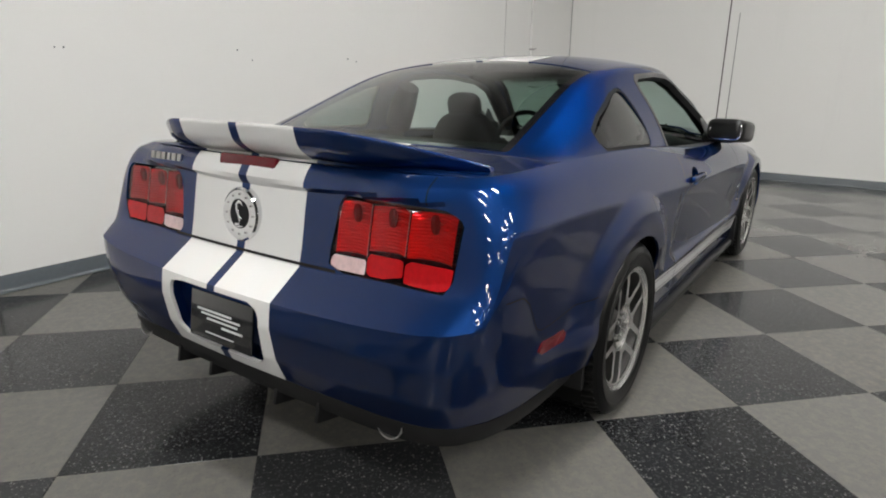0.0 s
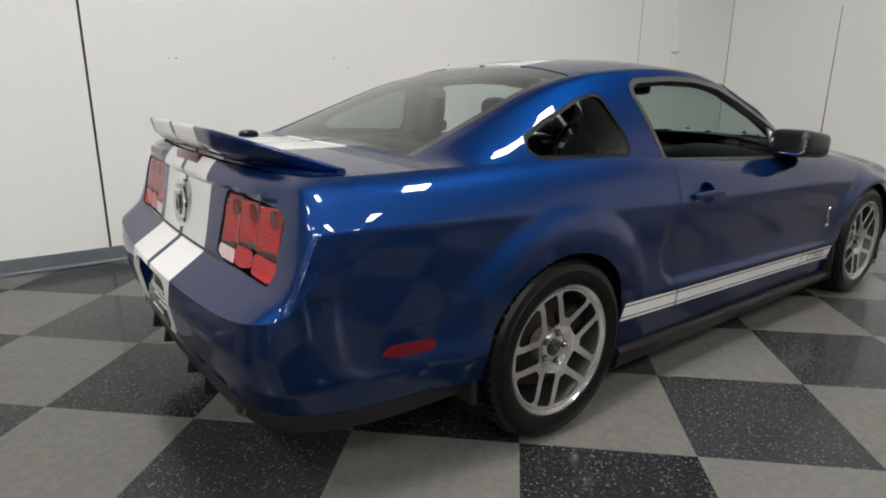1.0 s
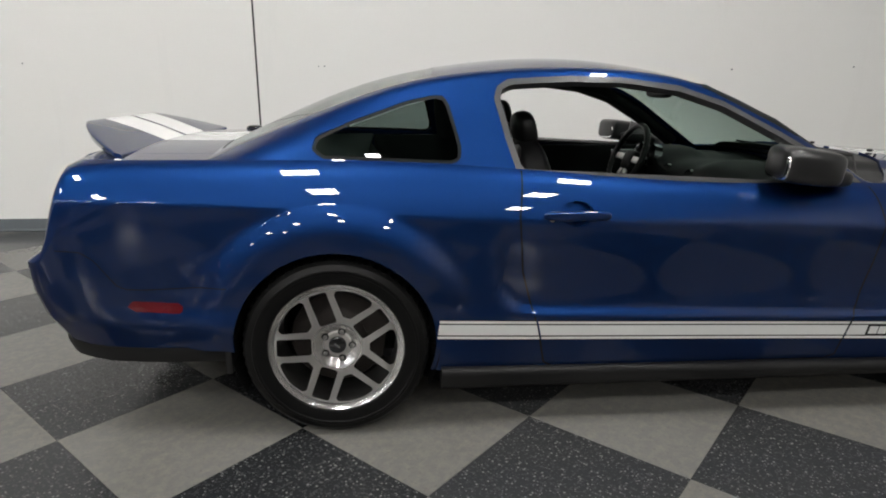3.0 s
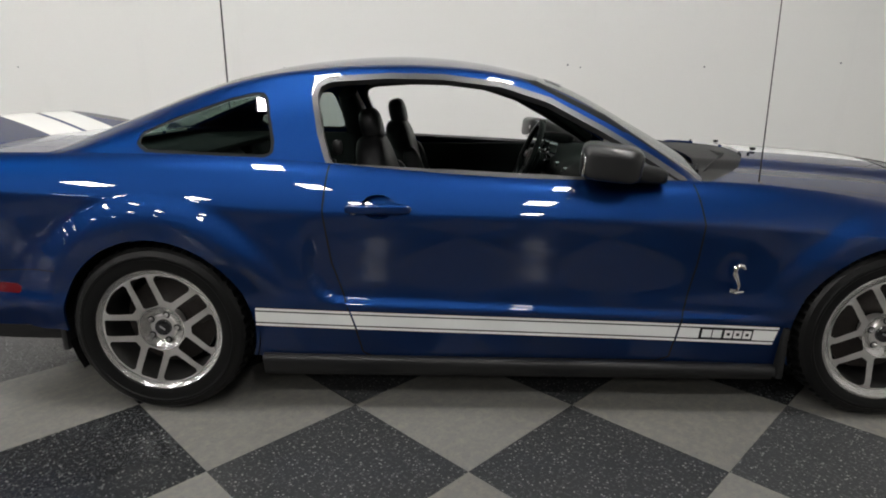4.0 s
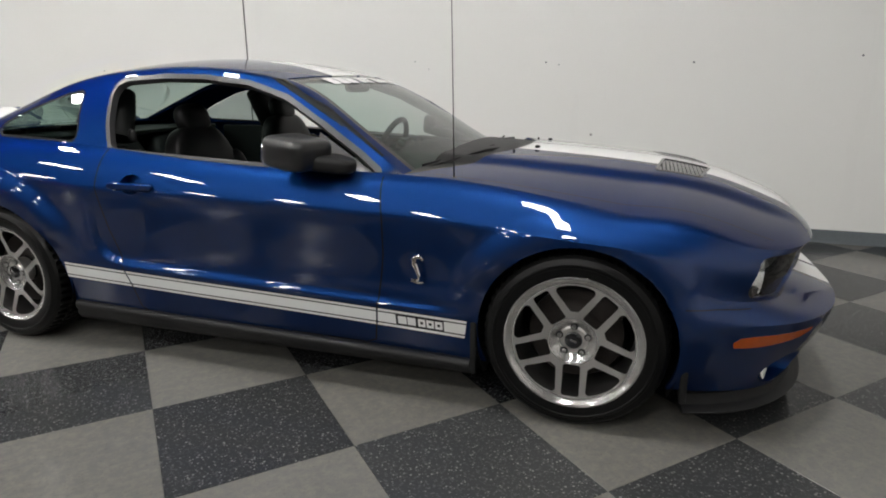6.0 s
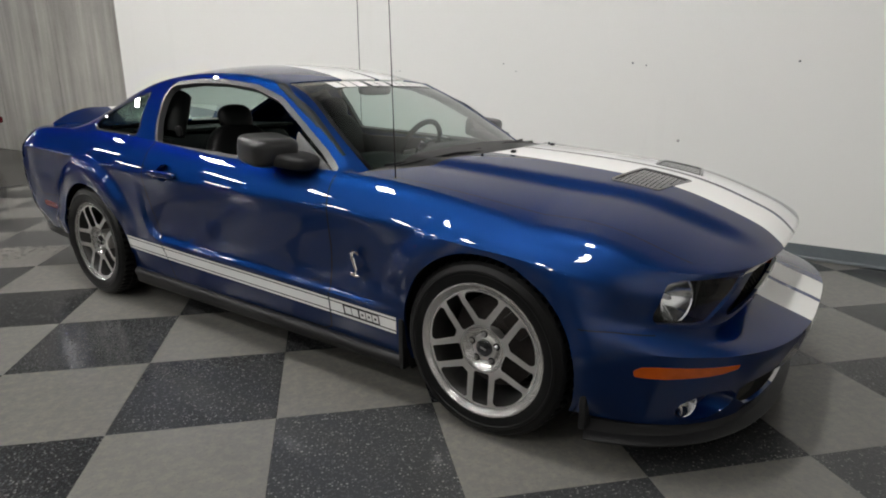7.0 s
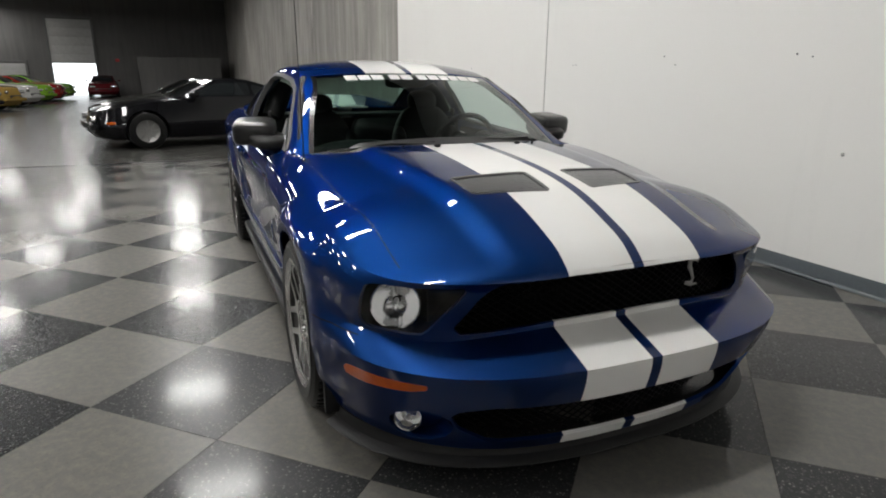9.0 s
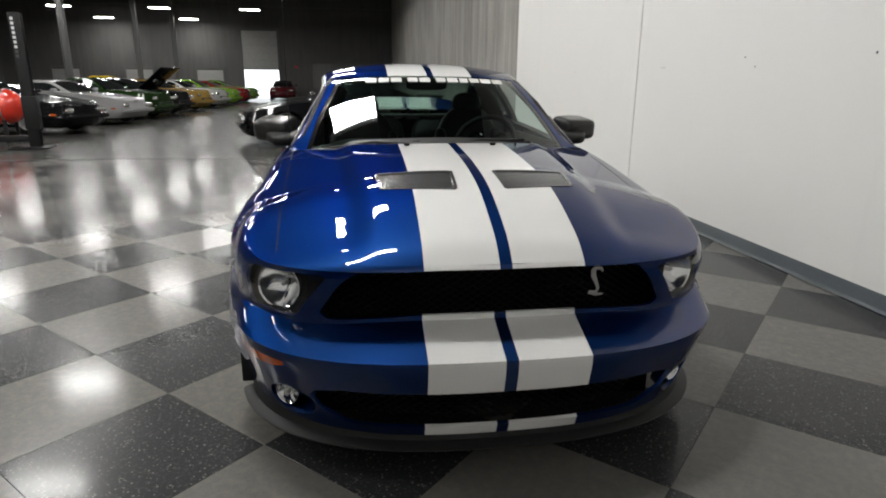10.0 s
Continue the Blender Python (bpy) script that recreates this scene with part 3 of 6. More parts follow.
def creased(g):
    """Gives the sides their section: a flat tucked-in flank, a crease, and a shoulder that rolls in to the belt."""
    top, mid = g.shape[1] - 1, 32
    x = g[..., 0]
    zc = CREASE(x[:, mid])[:, None]
    z0, zm, zb = g[:, :1, 2], g[:, mid : mid + 1, 2], g[:, top:, 2]
    z = np.where(np.arange(top + 1) <= mid, z0 + (g[..., 2] - z0) * (zc - z0) / (zm - z0), zc + (g[..., 2] - zm) * (zb - zc) / (zb - zm))
    yc, yb = g[:, mid : mid + 1, 1], g[:, top:, 1]
    s = ((z - zc) / (zb - zc)).clip(0, 1)
    upper = yc - (yc - yb) * (0.4 * s + 0.3 * s**2 + 0.3 * s**6)
    foot = np.stack([np.interp(b, a[:, 2], a[:, 1]) for a, b in zip(g, z)])
    flank = yc - 0.02 * ((zc - z) / 0.32).clip(0, 2) ** 1.15
    lower = foot + (flank - foot) * ease(0.4, 0.5, z)
    y = np.where(s > 0, upper, lower)
    w = ease(-2.34, -2.24, x) * (1 - ease(1.5, 1.85, x))
    g[..., 1] += (y - g[..., 1]) * w
    g[..., 2] += (z - g[..., 2]) * w
    return g



def body_ring():
    half = np.stack([outline(k) for k in range(8)], 1)
    up = cubic(np.arange(8), np.moveaxis(half, 1, 0))
    v = np.linspace(0, 7, 57)
    g = np.moveaxis(up(v), 0, 1)
    i = np.minimum(v.astype(int), 6)
    flat = half[:, i] + (half[:, i + 1] - half[:, i]) * (v - i)[None, :, None]
    crisp = (0.92 * np.maximum(0.85 * ease(1.75, 2.0, g[..., 0]), ease(1.95, 2.2, -g[..., 0])))[..., None]
    g = g + (flat - g) * crisp
    g = creased(g)
    x, z = g[..., 0], g[..., 2]
    belt_z = g[:, -1:, 2]
    for (ax, az), reach, proud in zip(ARCHES, (0.485, 0.515), (0.03, 0.036)):
        d = np.hypot(x - ax, z - az)
        roll = np.sin(np.pi / 2 * ((reach - d) / 0.105).clip(0, 1))
        inner = np.abs(x) < abs(ax)
        g[..., 1] += proud * roll * np.where(inner, ease(0.4, 0.64, z), ease(0.16, 0.3, z)) * (1 - ease(belt_z - 0.09, belt_z - 0.01, z)) * (g[..., 1] > 0.6)
    g[..., 1] -= scallop(x, z) * (np.abs(x) < 1.5)
    tail = (x < -2.15) & (np.abs(g[..., 1]) < 0.64)
    g[..., 0] -= np.where(tail, 0.02 * ease(0.914, 0.924, z) * (1 - ease(0.6, 0.64, np.abs(g[..., 1]))), 0)
    left = g.copy()
    SIDE_GRID.append(g[30:178].copy())
    right = g[::-1][1:-1].copy()
    right[..., 1] *= -1
    return face_out(sheet(np.concatenate([left, right]), True), (0, 0, 0.6))


belt_line = outline(7)
ring = body_ring()
skin = BVHTree.FromBMesh(ring)
near = lambda p, ax: math.hypot(p.x - ax, p.z - WHEEL_Z)
lift(ring, lambda p: min(near(p, AXLE), near(p, -AXLE)) - ARCH).free()
turn_at = lambda p: math.degrees(math.atan2(abs(p.y), p.x - 1.4)) / 50

# Openings in the nose and tail.
grille_shape = polygon_side([(-0.44, 0.685), (-0.2, 0.694), (0.2, 0.694), (0.44, 0.685), (0.5, 0.63), (0.56, 0.535), (0.53, 0.513), (0.25, 0.53), (-0.25, 0.53), (-0.53, 0.513), (-0.56, 0.535), (-0.5, 0.63)])
lift(ring, lambda p: grille_shape(p.y, p.z) if p.x > 1.9 else 1.0).free()
intake_shape = polygon_side([(-0.5, 0.342), (0.5, 0.342), (0.6, 0.315), (0.57, 0.25), (0.47, 0.19), (-0.47, 0.19), (-0.57, 0.25), (-0.6, 0.315)])
lift(ring, lambda p: intake_shape(p.y, p.z) if p.x > 1.9 else 1.0).free()
lamp_shape = polygon_side([(57.4 / 50, 0.54), (55.2 / 50, 0.66), (53.5 / 50, 0.672), (36.4 / 50, 0.674), (36 / 50, 0.667), (44.5 / 50, 0.517), (46 / 50, 0.513), (56.6 / 50, 0.531)])
head_faces = lift(ring, lambda p: lamp_shape(turn_at(p), p.z) if p.x > 1.7 else 1.0)
marker_shape = polygon_side([(60.5 / 50, 0.364), (60 / 50, 0.398), (57 / 50, 0.408), (41.5 / 50, 0.415), (40.4 / 50, 0.404), (45 / 50, 0.38), (55 / 50, 0.362)])
marker_faces = lift(ring, lambda p: marker_shape(turn_at(p), p.z) if p.x > 1.7 else 1.0)
fog_out = lambda p: math.hypot((abs(p.y) - 0.655) * 0.8, p.z - 0.245) - 0.062 if p.x > 1.8 else 1.0
fog_faces = lift(ring, fog_out)
tail_shape = polygon_side([(0.372, 0.914), (0.738, 0.908), (0.763, 0.884), (0.753, 0.727), (0.733, 0.706), (0.364, 0.704), (0.346, 0.722)])
tail_faces = lift(ring, lambda p: tail_shape(abs(p.y - 0.02), p.z) if p.x < -2.0 else 1.0)
plate_shape = polygon_side([(-0.2, 0.6), (0.2, 0.6), (0.222, 0.58), (0.21, 0.42), (0.185, 0.395), (-0.185, 0.395), (-0.21, 0.42), (-0.222, 0.58)])
plate_faces = lift(ring, lambda p: plate_shape(p.y - 0.045, p.z) if p.x < -2.0 else 1.0)
side_mark = polygon_side([(-1.875, 0.5), (-1.875, 0.47), (-2.075, 0.485), (-2.075, 0.515)])
side_mark_faces = lift(ring, lambda p: side_mark(p.x, p.z) - 0.004 if abs(p.y) > 0.4 else 1.0, 0.002)

# Panel joints: narrow sunk bands.
DOOR = [(-0.7, 1.2), (-0.706, 0.95), (-0.722, 0.8), (-0.7, 0.6), (-0.622, 0.336), (-0.6, 0.235), (-0.56, 0.216), (0.53, 0.208), (0.575, 0.225), (0.6, 0.4), (0.63, 0.6), (0.637, 0.75), (0.612, 0.885), (0.6, 1.2)]
door_shape = polygon_side(DOOR)

def joint(tree, path, start, way, width=0.0036):
    """A dark seam laid on a skin: each point of the path is dropped on it along a way."""
    pts = np.array(path, float)
    d = np.concatenate([[0], np.cumsum(np.hypot(*np.diff(pts, axis=0).T))])
    s = np.linspace(0, d[-1], max(8, int(d[-1] / 0.012)))
    u, v = np.interp(s, d, pts[:, 0]), np.interp(s, d, pts[:, 1])
    hits = [tree.ray_cast(start(a, b), way) for a, b in zip(u, v)]
    hits = [(h[0], h[1]) for h in hits if h[0] is not None]
    rows = []
    for i, (p, n) in enumerate(hits):
        if n.dot(way) > 0:
            n = -n
        along = hits[min(i + 1, len(hits) - 1)][0] - hits[max(i - 1, 0)][0]
        side = along.cross(n).normalized() * width / 2
        rows.append([tuple(p + n * 0.0008 - side), tuple(p + n * 0.0008 + side)])
    bm = sheet(np.array(rows))
    bmesh.ops.recalc_face_normals(bm, faces=bm.faces)
    part("panel_joint", bm, black_line, car, "", 180)


for half in (-1, 1):
    drop = lambda a, b: Vector((a, 2 * half, b))
    joint(skin, [(-2.27, 0.7), (-2.19, 0.694), (-2.15, 0.665), (-2.09, 0.575), (-2.06, 0.56), (-2.0, 0.557), (-1.72, 0.566)], drop, Vector((0, -half, 0)))
    joint(skin, [(-0.706, 0.95)] + DOOR[2:-2] + [(0.612, 0.885)], drop, Vector((0, -half, 0)), 0.0065)
    joint(skin, [(1.93, 0.5), (1.72, 0.505)], drop, Vector((0, -half, 0)), 0.004)
    joint(skin, [(half * 0.63, 0.982), (half * 0.63, 0.916)], lambda a, b: Vector((-4, a, b)), Vector((1, 0, 0)), 0.004)
joint(skin, [(-0.36, 0.704), (0.4, 0.704)], lambda a, b: Vector((-4, a, b)), Vector((1, 0, 0)), 0.009)

# Side bands: a broad white band between two thin ones.
side_cols = SIDE_GRID[0]


def side_y(x, z):
    """The half width of the body's side at a place on it."""
    xs = side_cols[:, 0, 0]
    i = int(np.clip(np.searchsorted(-xs, -x), 1, len(xs) - 1))
    t = (x - xs[i - 1]) / (xs[i] - xs[i - 1])
    return float((1 - t) * np.interp(z, side_cols[i - 1, :, 2], side_cols[i - 1, :, 1]) + t * np.interp(z, side_cols[i, :, 2], side_cols[i, :, 1]))


band_top = lambda x: 0.424 - 0.0325 * (x + 0.977)
rear_gap = lambda z: -0.6235 - 0.26 * (z - 0.336)
front_gap = lambda z: 0.593 + 0.11 * (z - 0.38)


def strip(lo, hi, start, end, off, half, n=60):
    """A strip of the side between two depths below the band's top edge."""
    rows = []
    for t in np.linspace(0, 1, n):
        row = []
        for h in np.linspace(lo, hi, 4):
            zg = 0.4 - h
            x = start(zg) + (end(zg) - start(zg)) * t
            z = band_top(x) - h
            row.append((x, half * (side_y(x, z) + off), z))
        rows.append(row)
    return face_out(sheet(np.array(rows)), (0, 0, 0.35))


RUNS = ((lambda z: -0.998 + 0.1 * (z - 0.36), lambda z: rear_gap(z) - 0.004), (lambda z: rear_gap(z) + 0.004, lambda z: front_gap(z) - 0.004), (lambda z: front_gap(z) + 0.004, lambda z: 0.958 + 0.16 * (z - 0.36)))
for half in (-1, 1):
    for a, b in RUNS:
        part("side_band_ground", strip(-0.003, 0.079, a, b, 0.0012, half), black_line, car, "black edging of the side band", 180)
        part("side_band", strip(0.016, 0.06, a, b, 0.002, half), white_vinyl, car, "broad white vinyl side band", 180)
        for lo, hi in ((0.0, 0.0105), (0.0655, 0.076)):
            part("side_band", strip(lo, hi, a, b, 0.002, half), white_vinyl, car, "thin white vinyl side band", 180)
    # Lettering in the band, kept as plain blocks.
    part("side_band_lettering", strip(0.0155, 0.0605, lambda z: 0.672, lambda z: 0.872, 0.0026, half), black_line, car, "black field with pale letter bars", 180)
    for x, w in ((0.682, 0.036), (0.722, 0.034), (0.766, 0.03), (0.801, 0.03), (0.836, 0.03)):
        part("letter_bar", strip(0.021, 0.055, lambda z: x, lambda z: x + w, 0.0032, half, 6), white_vinyl, car, "", 180)
        if w < 0.034:
            part("letter_bar", strip(0.032, 0.044, lambda z: x + 0.009, lambda z: x + w - 0.009, 0.0038, half, 4), black_line, car, "", 180)

doors, cups = [], []
for half, name in ((-1, "right"), (1, "left")):
    d = lift(ring, lambda p: door_shape(p.x, p.z) if p.y * half > 0 and abs(p.x) < 0.9 else 1.0)
    cup = lift(d, lambda p: 0.03 * (math.hypot((p.x + 0.523) / 0.062, (p.z - 0.813) / 0.042) - 1))
    door = thicken(part("door", d, paint, car, "blue door with its window lowered", 180), 0.012)
    doors.append(door)
    cups.append(cup)
body = thicken(part("body", ring, paint_striped, car, "blue metallic body with white bands fore and aft", 24), 0.012)

# Hood.
def hood_height(x, y, edge_y, edge_z):
    mid = cubic((0.5, 1.0, 1.35, 1.65, 1.9, 2.06, 2.14, 2.187), (0.98, 0.958, 0.938, 0.908, 0.854, 0.792, 0.749, 0.706))(x)
    t = np.clip(np.abs(y) / np.maximum(edge_y, 1e-4), 0, 1)
    raised = 0.024 * (1 - ease(1.98, 2.17, x))
    z = edge_z + (mid - raised - edge_z) * (1 - 0.75 * t**1.8 - 0.25 * t**4)
    dome = 0.5 - 0.075 * ease(0.9, 2.1, x)
    return z + raised * (1 - ease(dome - 0.06, dome + 0.035, np.abs(y)))


front_half = belt_line[belt_line[:, 0] > 0.5][::-1]
COWL = lambda y: 1.045 - 0.33 * (np.abs(y) / 0.745) ** 2.2


def hood_sheet():
    p, q = np.linspace(0, 1, 90), np.linspace(-1, 1, 81)
    P, Q = np.meshgrid(p, q, indexing="ij")
    back = 0.6
    X = back + (2.1855 - back) * (1 - (1 - P) ** 1.35)
    ey = np.interp(X, front_half[:, 0], front_half[:, 1])
    ez = np.interp(X, front_half[:, 0], front_half[:, 2])
    Y = Q * ey
    return face_out(sheet(np.stack([X, Y, hood_height(X, Y, ey, ez)], -1)), (1.4, 0, 0))


hood = hood_sheet()
hood_skin = BVHTree.FromBMesh(hood)
lift(hood, lambda p: p.x - float(COWL(p.y)) + 0.05 + 0.25 * (1 - min(1.0, (p.y / 0.74) ** 2))).free()
cowl = lift(hood, lambda p: p.x - float(COWL(p.y)) - 0.0, -0.012)
part("cowl_panel", cowl, black_plastic, car, "black plastic cowl below the windshield", 180)
for half in (-1, 1):
    joint(hood_skin, [(0.8, half * 0.74), (1.4, half * 0.716), (2.0, half * 0.685)], lambda a, b: Vector((a, b, 3)), Vector((0, 0, -1)))
vent_shape = polygon_side([(1.635, 0.075), (1.597, 0.367), (1.778, 0.352), (1.833, 0.083)])
vent_faces = lift(hood, lambda p: vent_shape(p.x, abs(p.y)))
thicken(part("hood", hood, paint_striped, car, "blue hood with white bands and two vents", 180), 0.01)
for s in (-1, 1):
    vb = copied([f for f in vent_faces.faces if f.calc_center_median().y * s > 0], 0.0)
    bmesh.ops.subdivide_edges(vb, edges=vb.edges[:], cuts=3, use_grid_fill=True)
    vb.normal_update()
    v = part("hood_vent", decal(vb, lambda p: -0.011 - vent_shape(p.x, abs(p.y)), 0.003), vent_plastic, car, "grey slatted hood vent", 180)
    thicken(v, 0.01)
    part("vent_floor", copied(vb.faces, -0.01), under_black, v, "", 180)
    for i in range(14):
        x = 1.604 + 0.0158 * i
        sl = decal(vb, lambda p: max(abs(p.x - x) - 0.006, vent_shape(p.x, abs(p.y)) + 0.009), -0.001)
        if len(sl.faces):
            thicken(part("slat", sl, vent_plastic, v, "", 180), 0.005)
        else:
            sl.free()
vent_faces.free()

# Deck behind the rear window.
rear_half = belt_line[belt_line[:, 0] < -1.5]
def deck_sheet():
    P, Q = np.meshgrid(np.linspace(0, 1, 50), np.linspace(-1, 1, 61), indexing="ij")
    X = -1.7 + (-2.2685 + 1.7) * (1 - (1 - P) ** 1.4)
    ey = np.interp(-X, -rear_half[:, 0], rear_half[:, 1])
    ez = np.interp(-X, -rear_half[:, 0], rear_half[:, 2])
    Y = Q * ey
    Z = ez + (0.022 - 0.02 * ease(-2.0, -2.27, -X)) * (1 - np.abs(Q) ** 2.5)
    return face_out(sheet(np.stack([X, Y, Z], -1)), (-2, 0, 0))


deck = deck_sheet()
deck_gap = lift(deck, lambda p: abs(abs(p.y) - 0.63) - 0.0025, -0.005)
part("panel_joint", deck_gap, black_line, car, "", 180)
thicken(part("trunk_lid", deck, paint_striped, car, "blue trunk lid with white bands", 180), 0.01)

# Cabin: side, pillars, roof and the glass between, lofted from belt to middle.
RAIL_X = (0.69, 0.36, 0.06, -0.4, -0.98, -1.37, -1.8)
RAIL_Y = (0.742, 0.66, 0.588, 0.612, 0.585, 0.6, 0.628)
RAIL_Z = (0.872, 1.088, 1.238, 1.298, 1.262, 1.148, 0.99)
MIDDLE_X = (0.8, 0.46, 0.13, -0.4, -0.93, -1.36, -1.845)
MIDDLE_Z = (0.93, 1.116, 1.268, 1.354, 1.32, 1.214, 1.0)


def cabin_sheet():
    s = np.linspace(0, 6, 150)
    k = np.arange(7)
    rail = np.stack([cubic(k, c)(s) for c in (RAIL_X, RAIL_Y, RAIL_Z)], -1)
    mid = np.stack([cubic(k, MIDDLE_X)(s), 0 * s, cubic(k, MIDDLE_Z)(s)], -1)
    bx = np.linspace(0.69, -1.8, 150)
    bx = 0.5 * bx + 0.5 * rail[:, 0]
    belt = np.stack([bx, np.interp(-bx, -belt_line[:, 0], belt_line[:, 1]), np.interp(-bx, -belt_line[:, 0], belt_line[:, 2])], -1)
    rows = []
    for w in np.linspace(0, 1, 26):
        p = belt + (rail - belt) * w
        p[:, 1] += (0.022 + 0.03 * ease(0.9, 1.25, -rail[:, 0])) * np.sin(np.pi * w) * np.clip((rail[:, 2] - belt[:, 2]) / 0.3, 0, 1)
        rows.append(p)
    for w in np.linspace(0, 1, 34)[1:]:
        t = 1 - w
        p = np.stack([mid[:, 0] + (rail[:, 0] - mid[:, 0]) * t**2.0, rail[:, 1] * t, mid[:, 2] + (rail[:, 2] - mid[:, 2]) * t**2.4], -1)
        rows.append(p)
    g = np.stack(rows, 1)
    for _ in range(2):  # soften the roof's edge
        g[:, 22:32] = 0.25 * g[:, 21:31] + 0.5 * g[:, 22:32] + 0.25 * g[:, 23:33]
    other = g[:, ::-1][:, 1:].copy()
    other[..., 1] *= -1
    return face_out(sheet(np.concatenate([g, other], 1)), (-0.4, 0, 0.9)), rail


cabin, rail_line = cabin_sheet()
SIDE_OPEN = polygon_side([(-0.7, 0.955), (-0.735, 1.06), (-0.765, 1.19), (-0.755, 1.222), (-0.72, 1.24), (-0.5, 1.252), (-0.3, 1.248), (-0.08, 1.222), (0.1, 1.166), (0.3, 1.06), (0.48, 0.955), (0.575, 0.892)])
QUARTER = polygon_side([(-1.39, 1.0), (-1.42, 1.022), (-1.412, 1.05), (-1.3, 1.1), (-1.1, 1.17), (-1.0, 1.192), (-0.975, 1.19), (-0.962, 1.17), (-0.925, 1.03), (-0.927, 0.995), (-0.945, 0.985)])
rail_z = lambda x: float(np.interp(-x, -rail_line[:, 0], rail_line[:, 2]))


def on_side(p):
    return abs(p.y) > 0.52 and p.z < rail_z(p.x) + 0.01


lift(cabin, lambda p: SIDE_OPEN(p.x, p.z) if on_side(p) and -0.85 < p.x < 0.65 else 1.0).free()
frame_faces = lift(cabin, lambda p: SIDE_OPEN(p.x, p.z) - 0.021 if on_side(p) and -0.85 < p.x < 0.7 else 1.0, 0.002)
for s in (-1, 1):
    b = copied([f for f in frame_faces.faces if f.calc_center_median().y * s > 0])
    thicken(part("window_frame", b, rubber_trim, car, "dark grey rubber frame round the open door window", 180), 0.03)
quarter = lift(cabin, lambda p: QUARTER(p.x, p.z) if on_side(p) and p.x < -0.86 else 1.0, -0.004)
for s in (-1, 1):
    q = copied([f for f in quarter.faces if f.calc_center_median().y * s > 0])
    # one even curve over the pane, as blown glass has
    at = np.array([v.co[:] for v in q.verts])
    u, w = at[:, 0] + 1.15, at[:, 2] - 1.08
    basis = np.stack([np.ones_like(u), u, w, u * u, w * w], 1)
    bow = np.linalg.lstsq(basis, at[:, 1], rcond=None)[0]
    for v, y in zip(q.verts, basis @ bow):
        v.co.y = y
    q.normal_update()
    part("quarter_window", q, dark_glass, car, "tinted rear quarter window", 180)
trim_q = lift(cabin, lambda p: QUARTER(p.x, p.z) - 0.012 if on_side(p) and p.x < -0.86 else 1.0, -0.002)
for s in (-1, 1):
    b = copied([f for f in trim_q.faces if f.calc_center_median().y * s > 0])
    part("window_seal", b, dash_plastic, car, "black seal round the quarter window", 180)


def screen(y_in, front):
    """How far a point of the cabin lies outside the windshield or rear window."""

    def side(p):
        if front:
            top = 0.125 - 0.085 * (p.y / 0.58) ** 2
            low = float(COWL(p.y)) - 0.0
            return max(top - p.x, abs(p.y) - (rail_y_at(p) - y_in), p.x - low - 0.02)
        top = -0.965 - 0.05 * (p.y / 0.58) ** 2
        return max(p.x - top, abs(p.y) - (rail_y_at(p) - y_in), -1.825 + 0.05 * (p.y / 0.6) ** 2 - p.x)

    return side


front_rail = rail_line[rail_line[:, 0] > -0.4]
front_rail = front_rail[np.argsort(front_rail[:, 2])]
back_rail = rail_line[rail_line[:, 0] < -0.6]
back_rail = back_rail[np.argsort(back_rail[:, 2])]


def rail_y_at(p):
    """The width of the pillar line at the height of a point, ahead of or behind the roof."""
    r = front_rail if p.x > -0.3 else back_rail
    return float(np.interp(p.z, r[:, 2], r[:, 1]))


windshield = lift(cabin, screen(0.05, True), -0.003)
rear_glass = lift(cabin, screen(0.045, False), -0.003)
windshield_top = windshield.copy()
ws_band = lift(windshield, lambda p: -screen(0.075, True)(p), 0.0005)
part("windshield_border", ws_band, gloss_black, car, "black border of the windshield", 180)
rg_band = lift(rear_glass, lambda p: -screen(0.075, False)(p), 0.0005)
part("rear_window_border", rg_band, gloss_black, car, "black border of the rear window", 180)
ws_ob = part("windshield", windshield, tinted_glass, car, "lightly tinted windshield", 180)
part("rear_window", rear_glass, tinted_glass, car, "lightly tinted sloping rear window", 180)
thicken(part("roof", cabin, paint_striped, car, "blue roof and pillars with white bands", 180), 0.012)


# ---- the coupe's fittings ----
def split_sides(bm):
    for s in (-1, 1):
        yield s, copied([f for f in bm.faces if f.calc_center_median().y * s > 0])


def recess(bm, by):
    """Sinks a patch by a vector, with walls round it."""
    bm = bm.copy()
    r = bmesh.ops.extrude_face_region(bm, geom=bm.faces[:])
    bmesh.ops.translate(bm, vec=by, verts=[v for v in r["geom"] if isinstance(v, bmesh.types.BMVert)])
    top = [v for v in r["geom"] if isinstance(v, bmesh.types.BMFace)]
    old = [f for f in bm.faces if f not in set(top) and len([e for e in f.edges if e.is_boundary]) == 0 and not any(v in {w for t in top for w in t.verts} for v in f.verts)]
    bmesh.ops.delete(bm, geom=old, context="FACES_ONLY")
    bmesh.ops.recalc_face_normals(bm, faces=bm.faces)
    return bm


